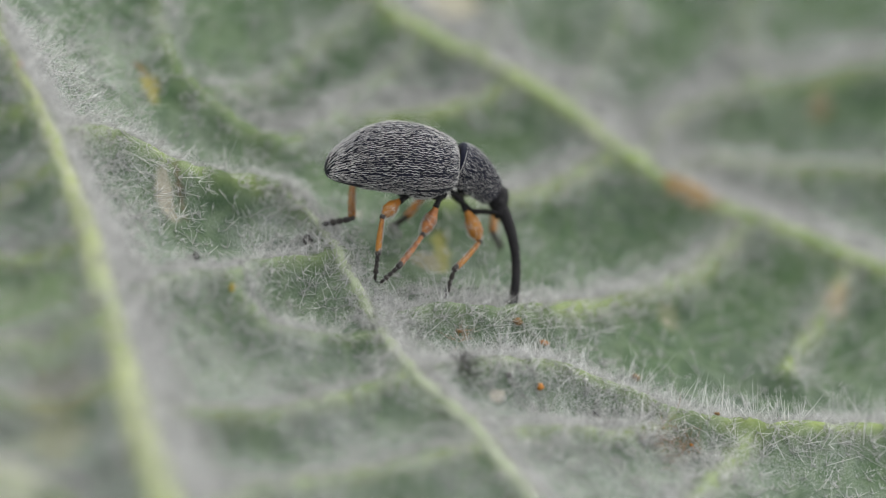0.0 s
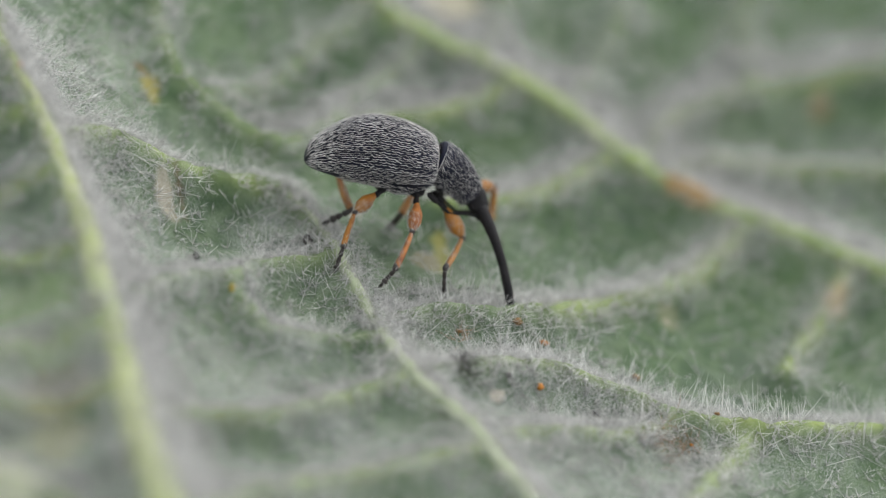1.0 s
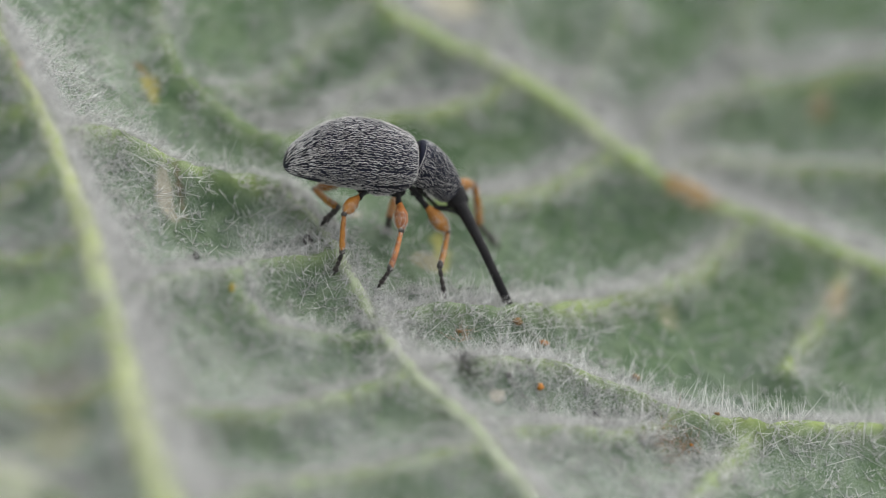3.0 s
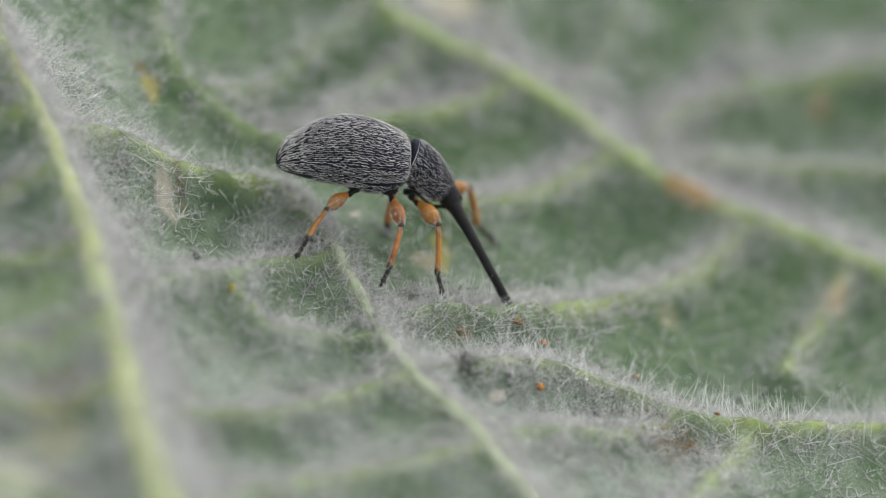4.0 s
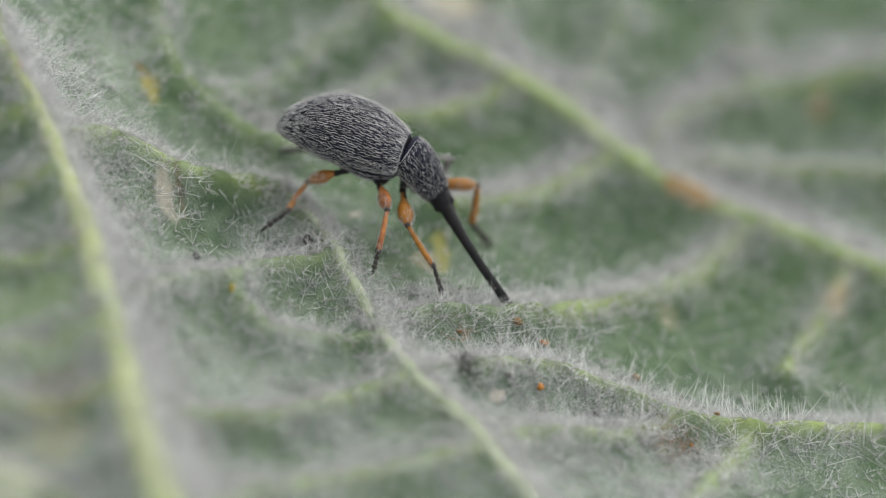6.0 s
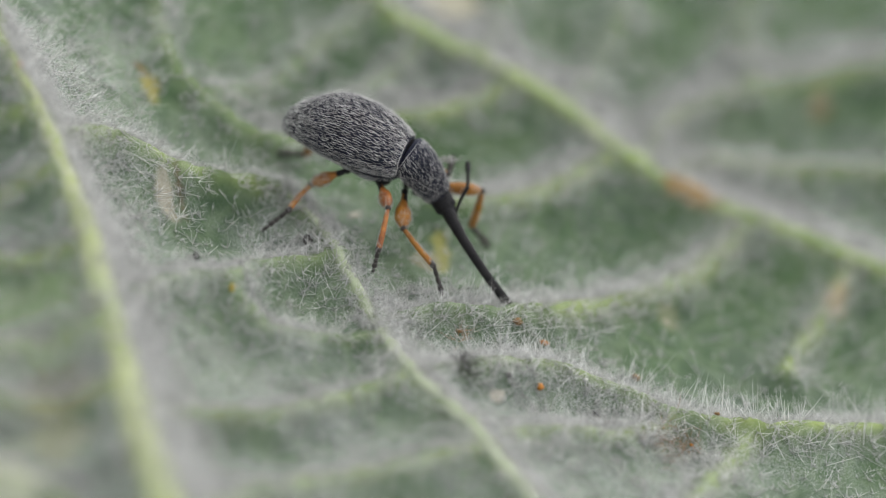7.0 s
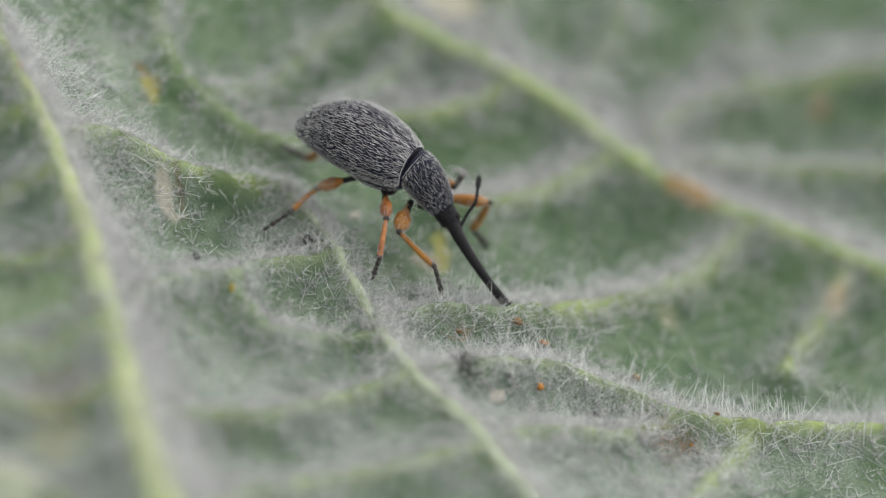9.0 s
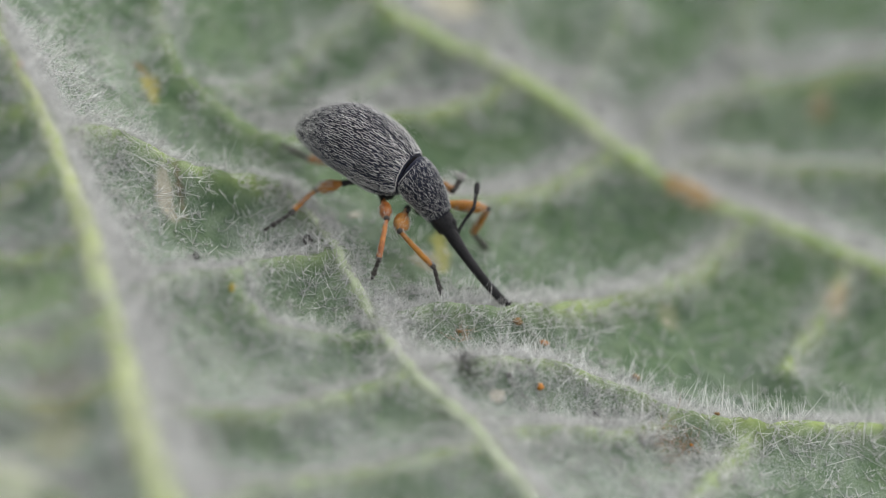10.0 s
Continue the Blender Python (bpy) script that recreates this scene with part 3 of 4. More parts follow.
def body_point(x, th, out=0.0):
    """The point of the hind body at x, th from the back's middle line down to the left side (negative: right)."""
    top, low, wide = glide(x, BX, B_TOP), glide(x, BX, B_LOW), glide(x, BX, B_WIDE)
    mid = low + 0.45 * (top - low)
    c, s = np.cos(th), np.sin(th)
    z = np.where(c > 0, mid + (top - mid) * np.sign(c) * np.abs(c) ** 0.92, mid + (mid - low) * c)
    y = wide * np.sign(s) * np.abs(s) ** 0.92
    return np.stack([x + 0 * th, y * (1 + out / np.maximum(wide, 0.05)), mid + (z - mid) * (1 + out / np.maximum(wide, 0.05))], -1)


def stria(th, x):
    """0 on the ribs between the furrows, 1 in a furrow."""
    f = np.abs(((np.abs(th) / COVER * STRIAE + 0.0) % 1.0) - 0.5) * 2
    return np.clip((f - 0.55) / 0.45, 0, 1) ** 2


def elytron(side):
    nx, nt = 90, 121
    u = np.linspace(0, 1, nx)
    xs = -1.18 + 2.13 * (0.5 - 0.5 * np.cos(np.pi * u))
    ths = np.linspace(0.004, COVER, nt)
    verts = []
    for x in xs:
        out = 0.02 - 0.022 * stria(ths, x) * min(1, (x + 1.2) * 3)
        out = np.where(ths < 0.03, 0.006, out)
        verts.append(body_point(np.full(nt, x), side * ths, out))
        rim = body_point(np.array([x]), np.array([side * COVER]), -0.03)
        verts[-1] = np.concatenate([verts[-1], rim])
    k = nt + 1
    faces = [(i * k + j, i * k + j + 1, (i + 1) * k + j + 1, (i + 1) * k + j) for i in range(nx - 1) for j in range(k - 1)]
    if side > 0:
        faces = [tuple(reversed(f)) for f in faces]
    return np.concatenate(verts), faces


def lay_hairs(points, normals, ways, length, radius, name, lift=0.12):
    ways = ways - (ways * normals).sum(1, keepdims=True) * normals
    ways /= np.linalg.norm(ways, axis=1)[:, None] + 1e-9
    return hairs_mesh(name, points + normals * 0.002, ways + lift * normals, length, radius, SCALE, -0.03, 2)


def strand(points, normals, thick, r):
    """A crinkled string of overlapping pale scales laid along a skin: flat, of uneven width, with tapering ends."""
    n = len(points)
    u = np.linspace(0, 1, n)
    wide = thick * (0.75 + 0.45 * r.uniform(size=n)) * np.clip(np.minimum(u, 1 - u) * 6, 0.15, 1)
    tang = np.gradient(points, axis=0)
    tang /= np.linalg.norm(tang, axis=1)[:, None] + 1e-9
    across = np.cross(normals, tang)
    rings = [p + w * (np.cos(a) * c + 0.75 * np.sin(a) * m)
             for p, w, c, m in zip(points, wide, across, normals)
             for a in [np.array([0.0, 1.257, 2.513, 3.770, 5.027])[:, None]]]
    return loft(rings)


def skin_normals(f, u, v, middle):
    """Outward normals of the skin f(u, v)."""
    p = f(u, v)
    nrm = np.cross(f(u + 0.004, v) - p, f(u, v + 0.004) - p)
    nrm /= np.linalg.norm(nrm, axis=1)[:, None] + 1e-9
    return p, nrm * np.sign((nrm * (p - middle)).sum(1))[:, None]


def crinkle(u, r, fine):
    """An uneven wavering of about -1 to 1 along u."""
    k = fine * r.uniform(0.75, 1.3, 3) * np.array([0.45, 1.0, 1.9])
    return sum(g * np.sin(f * u + a) for g, f, a in zip((0.45, 0.5, 0.25), k, r.uniform(0, 6.28, 3)))


def wing_skin(side):
    return lambda a, b: body_point(np.clip(a, -1.18, 0.95), side * b, 0.022)


def elytron_coat(side, seed):
    """Long crinkled rows of pale scales with short breaks; the rows thin out towards the narrow hind end."""
    r = np.random.RandomState(seed)
    shapes, rows, middle = [], 33, np.array([0, 0, -0.02])
    for row in range(rows):
        at = (-1.17, -0.92, -1.10, -0.78)[row % 4] + r.uniform(0, 0.06)
        while at < 0.88:
            end = min(at + r.uniform(0.07, 0.32), 0.922)
            px = np.linspace(at, end, max(5, int((end - at) / 0.013)))
            narrow = np.interp(px, [-1.18, -0.9, 0.2, 0.9], [0.4, 0.7, 1.0, 1.35])
            th = (row + 0.5) / rows * COVER + narrow * 0.020 * crinkle(px, r, 62) + r.normal(scale=0.006)
            p, nrm = skin_normals(wing_skin(side), px, th, middle)
            # thinner rows down the flank also put its shade into the coat
            shapes.append(strand(p, nrm, r.uniform(0.0040, 0.0072) * (1.15 - 0.45 * row / rows), r))
            at = end + r.choice([-0.012, -0.012, 0.0, 0.025])
    for _ in range(150):
        at = r.uniform(-1.172, -0.80)
        px = np.linspace(at, at + r.uniform(0.03, 0.08), 6)
        th = r.uniform(0.05, COVER) + 0.5 * (px - at) / np.maximum(px + 1.22, 0.06) * r.normal(scale=0.35)
        p, nrm = skin_normals(wing_skin(side), px, th, middle)
        shapes.append(strand(p, nrm, r.uniform(0.004, 0.007), r))
    th = np.linspace(0.05, COVER, 60)
    p, nrm = skin_normals(wing_skin(side), 0.918 + 0.004 * crinkle(th, r, 20), th, middle)
    shapes.append(strand(p, nrm, 0.010, r))
    return mesh_of("scale_coat", *merge(*shapes), SCALE)


def thorax_point(s, th, out=0.0):
    """The fore body, a tilted barrel: s from its base to the neck."""
    a = np.array([0.92, 0.0, -0.01])
    b = a + 0.92 * (NECK - a)
    ax = (b - a) / np.linalg.norm(b - a)
    up = np.array([-ax[2], 0, ax[0]])
    tall = glide(s, [0, 0.05, 0.25, 0.5, 0.75, 0.95, 1.0], [0.275, 0.33, 0.35, 0.33, 0.285, 0.235, 0.195]) + out
    wide = glide(s, [0, 0.05, 0.25, 0.5, 0.75, 0.95, 1.0], [0.275, 0.325, 0.34, 0.305, 0.245, 0.195, 0.17]) + out
    lean = 0.05 * np.sin(np.pi * s)
    c = a + np.multiply.outer(s, b - a) + np.multiply.outer(lean, up)
    skew = -0.12 * (1 - s) * np.cos(th)
    return c + np.multiply.outer(np.cos(th) * tall, up) + np.multiply.outer(np.sin(th) * wide, np.array([0, 1.0, 0])) + np.multiply.outer(skew, ax)


def thorax():
    ss = np.linspace(0, 1, 34)
    th = np.linspace(0, 2 * np.pi, 56, endpoint=False)
    rings = []
    for s in ss:
        pits = 0.006 * waves(th * 2.2, np.full_like(th, s * 6), 0.55, 71, 2)
        rings.append(np.stack([thorax_point(np.float64(s), t, q) for t, q in zip(th, pits)]))
    return loft(rings)


def thorax_coat(seed):
    """Finer, more crooked strings of scales on the fore body."""
    r = np.random.RandomState(seed)
    shapes, rows, middle = [], 92, np.array([1.3, 0, -0.32])

    def skin(a, b):
        return np.stack([thorax_point(m, n, 0.007) for m, n in zip(a, b)])

    for row in range(rows):
        at = 0.05 + r.uniform(0, 0.03)
        while at < 0.93:
            end = min(at + r.uniform(0.06, 0.17), 0.97)
            ps = np.linspace(at, end, max(5, int((end - at) / 0.016)))
            th = row / rows * 2 * np.pi + 0.050 * crinkle(ps, r, 60) + 0.22 * np.sin(ps * 4) * np.sin(row / rows * 2 * np.pi) + r.normal(scale=0.012)
            p, nrm = skin_normals(skin, ps, th, middle)
            shapes.append(strand(p, nrm, r.uniform(0.0018, 0.0036) * (1 - 0.30 * at), r))
            at = end + r.choice([-0.01, 0.02, 0.05])
    th = np.linspace(0, 6.25, 90)
    p, nrm = skin_normals(skin, np.full(90, 0.045), th, middle)
    shapes.append(strand(p, nrm, 0.006, r))
    return mesh_of("scale_coat", *merge(*shapes), SCALE)


def ball(centre, radii, seg=14, rings=9):
    c, r = np.asarray(centre, float), np.asarray(radii, float)
    out = []
    for a in np.linspace(0.12, np.pi - 0.12, rings):
        t = np.linspace(0, 2 * np.pi, seg, endpoint=False)
        out.append(c + r * np.stack([np.full(seg, np.cos(a)), np.sin(a) * np.cos(t), np.sin(a) * np.sin(t)], 1))
    return loft(out)


def limb_coat(length, radius, n, seed, x0=0.15, x1=0.95):
    """Short pale scales lying along a limb."""
    r = np.random.RandomState(seed)
    x, a = r.uniform(x0, x1, n), r.uniform(0, 2 * np.pi, n)
    rad = radius(x)
    nrm = np.stack([0 * a, np.cos(a), np.sin(a)], 1)
    p = np.stack([x * length, rad * np.cos(a), rad * np.sin(a)], 1)
    way = np.stack([np.ones(n), r.normal(scale=0.25, size=n), r.normal(scale=0.25, size=n)], 1)
    return lay_hairs(p, nrm, way, r.uniform(0.05, 0.085, n), 0.0030, "scale_coat", 0.12)


# the legs: name, lengths of femur, tibia and tarsus, where the leg starts on the body,
# the foot's places, the ankle's place from the foot, and the way to the knee in the body's space
LEGS = [
    ('RH', (0.61, 0.62, 0.51), (0.09, -0.34, -0.50),
     [(0, -0.85, -1.58, -0.06), (0.4, -0.86, -1.53, -0.08), (0.5, -1.41, -1.46, 0.01), (0.6, -1.75, -1.94, 0.20), (0.8, -1.49, -1.73, -0.18), (1.5, -1.50, -1.75, -0.18), (2, -1.49, -1.75, -0.15), (2.7, -1.50, -1.75, -0.19), (3.8, -1.50, -1.74, -0.19), (4, -2.17, -1.93, -0.09), (4.5, -2.18, -1.94, -0.09), (4.65, -2.20, -2.00, -0.03), (4.8, -2.83, -1.30, 0.17), (5, -2.86, -1.10, -0.24), (5.5, -2.85, -1.07, -0.23), (7, -2.82, -1.07, -0.21), (9, -2.81, -1.04, -0.21), (10, -2.80, -1.04, -0.22)],
     [(0, -0.09, -0.05, 0.50), (0.5, 0.11, -0.12, 0.49), (0.6, 0.17, 0.38, 0.28), (0.8, 0.01, 0.20, 0.47), (1.5, -0.02, 0.07, 0.51), (2, -0.02, -0.00, 0.52), (2.7, -0.00, -0.03, 0.51), (4, 0.10, 0.05, 0.50), (4.5, 0.05, 0.12, 0.49), (5, 0.32, 0.04, 0.40), (5.5, 0.30, 0.15, 0.39), (7, 0.28, 0.20, 0.39), (9, 0.31, 0.19, 0.37), (10, 0.31, 0.20, 0.35)],
     [(0, -0.41, -0.41, -0.16), (0.5, -0.34, -0.50, 0.01), (0.6, -0.45, -0.40, -0.01), (0.8, -0.47, -0.33, -0.20), (1.5, -0.39, -0.36, -0.29), (2, -0.40, -0.39, -0.23), (2.7, -0.38, -0.46, -0.11), (4, -0.48, -0.32, -0.20), (4.5, -0.38, -0.47, -0.04), (5, -0.55, -0.13, -0.23), (5.5, -0.52, -0.13, -0.28), (7, -0.51, -0.14, -0.29), (9, -0.51, -0.21, -0.25), (10, -0.52, -0.14, -0.28)]),
    ('RM', (0.65, 0.72, 0.41), (0.67, -0.29, -0.54),
     [(0, -0.76, -1.51, -0.12), (0.5, -0.72, -1.54, -0.13), (1.5, -0.77, -1.68, -0.13), (2, -0.76, -1.69, -0.13), (2.7, -0.77, -1.70, -0.10), (4, -0.73, -1.62, -0.11), (4.5, -0.74, -1.66, -0.12), (5, -0.83, -1.41, -0.11), (5.2, -0.91, -1.38, -0.10), (5.5, -0.91, -1.39, -0.09), (7, -0.92, -1.35, -0.08), (9, -0.89, -1.58, -0.06), (10, -0.90, -1.59, -0.06)],
     [(0, 0.19, 0.07, 0.36), (0.5, 0.17, 0.01, 0.38), (1.5, 0.11, 0.06, 0.39), (2, 0.09, 0.05, 0.40), (2.7, 0.09, -0.05, 0.40), (4, 0.03, -0.05, 0.41), (4.5, -0.02, -0.02, 0.41), (5, 0.00, 0.06, 0.41), (5.5, -0.04, -0.01, 0.41), (7, -0.04, 0.01, 0.41), (9, -0.01, -0.04, 0.41), (10, 0.00, -0.07, 0.41)],
     [(0, -0.27, -0.32, -0.51), (0.5, -0.22, -0.44, -0.42), (1.5, -0.01, -0.48, -0.45), (2, -0.06, -0.58, -0.30), (2.7, 0.04, -0.53, -0.39), (4, 0.15, -0.56, -0.30), (4.5, 0.26, -0.57, -0.18), (5, 0.28, -0.56, -0.18), (5.5, 0.31, -0.56, -0.14), (7, 0.35, -0.55, -0.03), (9, 0.36, -0.54, 0.05), (10, 0.41, -0.50, 0.12)]),
    ('RF', (0.71, 0.80, 0.64), (1.07, -0.14, -0.65),
     [(0, 0.30, -1.15, -0.25), (0.5, 0.30, -1.15, -0.25), (1, 0.30, -1.16, -0.23), (1.5, 0.31, -1.15, -0.23), (2, 0.31, -1.14, -0.24), (2.7, 0.32, -1.14, -0.22), (4, 0.31, -1.16, -0.22), (4.5, 0.32, -1.13, -0.25), (5, 0.31, -1.14, -0.24), (5.5, 0.31, -1.15, -0.23), (7, 0.30, -1.17, -0.21), (9, 0.29, -1.18, -0.20), (10, 0.27, -1.22, -0.17)],
     [(0, -0.02, -0.03, 0.63), (0.5, -0.11, -0.07, 0.62), (1, -0.16, -0.09, 0.61), (1.5, -0.20, -0.02, 0.60), (2, -0.24, -0.04, 0.59), (2.7, -0.27, -0.03, 0.58), (4, -0.25, -0.22, 0.54), (4.5, -0.29, -0.18, 0.53), (5, -0.29, -0.14, 0.55), (5.5, -0.34, -0.05, 0.53), (7, -0.34, -0.02, 0.54), (9, -0.31, -0.06, 0.55), (10, -0.31, -0.09, 0.56)],
     [(0, 0.30, -0.37, -0.56), (0.5, 0.30, -0.37, -0.55), (1, 0.43, -0.28, -0.51), (1.5, 0.41, -0.16, -0.56), (2, 0.43, -0.24, -0.51), (2.7, 0.46, -0.14, -0.51), (4, 0.35, -0.58, -0.21), (4.5, 0.31, -0.64, -0.10), (5, 0.37, -0.58, -0.19), (5.5, 0.32, -0.60, -0.21), (7, 0.26, -0.63, -0.21), (9, 0.28, -0.65, -0.09), (10, 0.35, -0.61, 0.05)]),
    ('LH', (0.74, 0.89, 0.51), (0.09, 0.34, -0.50),
     [(0, -1.95, -0.84, 0.15), (0.5, -1.94, -0.85, 0.15), (1, -1.95, -0.83, 0.15), (1.5, -1.97, -0.84, 0.14), (2, -1.96, -0.85, 0.13), (2.5, -1.96, -0.86, 0.11), (2.7, -1.97, -0.85, 0.13), (3.1, -1.97, -0.83, 0.13), (3.6, -2.99, 1.15, 0.05), (4.5, -3.02, 1.16, 0.04), (5.5, -3.06, 1.11, 0.04), (7, -3.11, 1.04, 0.03), (8.5, -3.08, 1.09, 0.15), (10, -3.06, 1.09, 0.18)],
     [(0, 0.42, -0.00, 0.29), (0.5, 0.42, 0.06, 0.29), (1, 0.36, 0.20, 0.31), (1.5, 0.33, 0.27, 0.29), (2, 0.29, 0.29, 0.30), (2.5, 0.24, 0.24, 0.37), (2.7, 0.06, 0.08, 0.50), (3.6, 0.40, -0.29, 0.14), (4.5, 0.37, -0.28, 0.21), (5.5, 0.41, -0.11, 0.28), (7, 0.485, 0.064, 0.111), (8.5, 0.51, -0.03, -0.05), (10, 0.516, -0.036, -0.063)],
     [(0, -0.67, 0.28, -0.17), (0.5, -0.67, 0.29, -0.16), (1, -0.59, 0.37, -0.26), (1.5, -0.59, 0.39, -0.23), (2, -0.50, 0.48, -0.27), (2.5, -0.44, 0.54, -0.25), (2.7, -0.47, 0.51, -0.27), (3.6, -0.48, 0.54, -0.16), (4.5, -0.60, 0.41, -0.11), (5.5, -0.68, 0.26, -0.11), (7, -0.69, 0.18, -0.19), (9, -0.65, 0.13, -0.35), (10, -0.64, 0.09, -0.39)]),
    ('LM', (0.63, 0.73, 0.49), (0.67, 0.29, -0.54),
     [(0, -0.92, 0.24, -0.12), (0.6, -0.94, 0.22, -0.12), (1.5, -0.94, 0.23, -0.12), (2.7, -0.95, 0.22, -0.12), (4.5, -0.95, 0.39, -0.12), (5, -0.95, 0.39, -0.12), (5.5, -0.43, 0.69, 1.21), (7, -0.35, 0.67, 1.31), (9, -0.09, 0.49, 1.29), (10, -0.09, 0.41, 1.27)],
     [(0, 0.18, -0.21, 0.41), (0.6, 0.14, -0.21, 0.43), (1.5, 0.08, -0.22, 0.44), (2.7, -0.03, -0.31, 0.38), (5.5, -0.03, -0.49, 0.01), (7, 0.02, -0.48, -0.10), (9, -0.07, -0.47, -0.15), (10, -0.07, -0.46, -0.17)],
     [(0, 0.08, 0.54, -0.31), (0.6, 0.18, 0.57, -0.20), (1.5, 0.20, 0.56, -0.20), (2.7, 0.24, 0.56, -0.15), (5.5, 0.26, 0.55, -0.17), (7, 0.15, 0.58, -0.19), (9, -0.00, 0.60, -0.21), (10, -0.06, 0.59, -0.21)]),
    ('LF', (1.17, 0.73, 0.82), (1.07, 0.14, -0.65),
     [(0, 0.90, 1.16, -0.26), (0.6, 0.90, 1.17, -0.27), (1.5, 0.89, 1.17, -0.27), (2, 0.89, 1.21, -0.27), (2.7, 0.86, 1.15, -0.27), (4, 0.85, 1.15, -0.24), (4.5, 0.81, 1.07, -0.23), (5, 0.81, 1.09, -0.20), (5.5, 0.75, 1.04, -0.22), (7, 0.72, 0.98, -0.23), (9, 0.70, 0.97, -0.24), (10, 0.71, 0.90, -0.25)],
     [(0, -0.23, -0.59, 0.52), (0.6, -0.28, -0.57, 0.52), (1.5, -0.35, -0.50, 0.55), (2, -0.40, -0.53, 0.48), (2.7, -0.43, -0.45, 0.53), (4, -0.47, -0.46, 0.49), (4.5, -0.48, -0.45, 0.50), (5, -0.45, -0.46, 0.52), (5.5, -0.45, -0.43, 0.54), (7, -0.41, -0.48, 0.52), (9, -0.36, -0.52, 0.52), (10, -0.35, -0.54, 0.51)],
     [(0, 0.84, 0.86, -0.37), (0.6, 0.41, 0.42, 0.81), (1.5, 0.40, 0.40, 0.82), (2.7, 0.39, 0.34, 0.85), (4, 0.44, 0.18, 0.88), (5, 0.37, 0.18, 0.91), (5.5, 0.39, 0.18, 0.90), (7, 0.49, 0.21, 0.84), (8.5, 0.58, 0.19, 0.79), (10, 0.63, 0.22, 0.75)]),
]
BODY_ROWS = [
    (0, -8.8, -10.3, 19.8, -1.154, -0.329, 1.460),
    (0.5, -7.6, -11.0, 17.9, -1.250, -0.328, 1.398),
    (1, -9.2, -8.0, 14.4, -1.487, -0.310, 1.443),
    (1.5, -7.5, -8.7, 14.0, -1.560, -0.320, 1.371),
    (2, -8.2, -10.0, 17.0, -1.628, -0.362, 1.319),
    (2.5, -9.9, -8.7, 19.8, -1.722, -0.476, 1.364),
    (4, -10.8, -9.3, 16.7, -1.912, -0.546, 1.394),
    (4.5, -4.8, -8.4, 8.3, -2.010, -0.534, 1.386),
    (5, -7.2, -7.2, 5.8, -2.046, -0.351, 1.429),
    (5.5, -3.2, -5.7, -0.9, -2.045, -0.042, 1.408),
    (7, 5.8, -5.0, -9.8, -1.977, 0.077, 1.401),
    (7.5, 9.5, -4.0, -12.0, -1.979, 0.087, 1.384),
    (8, 9.7, -5.0, -13.0, -1.948, 0.059, 1.351),
    (8.5, 8.3, -5.8, -15.6, -1.859, 0.050, 1.365),
    (9, 10.2, -4.9, -18.9, -1.796, -0.015, 1.374),
    (9.5, 11.1, -3.9, -19.8, -1.762, -0.060, 1.384),
    (10, 12.4, -3.9, -22.1, -1.785, -0.096, 1.347),
]
DRILL = np.array([1.28, -0.87, -0.04])
SNOUT = 1.98
# ways across the leaf: along the vein's slope, towards its near rim, and upright
EAST, NEAR, RISE = (0.94, 0.17, 0.30), (0.0, -0.87, 0.50), (-0.34, 0.47, 0.81)


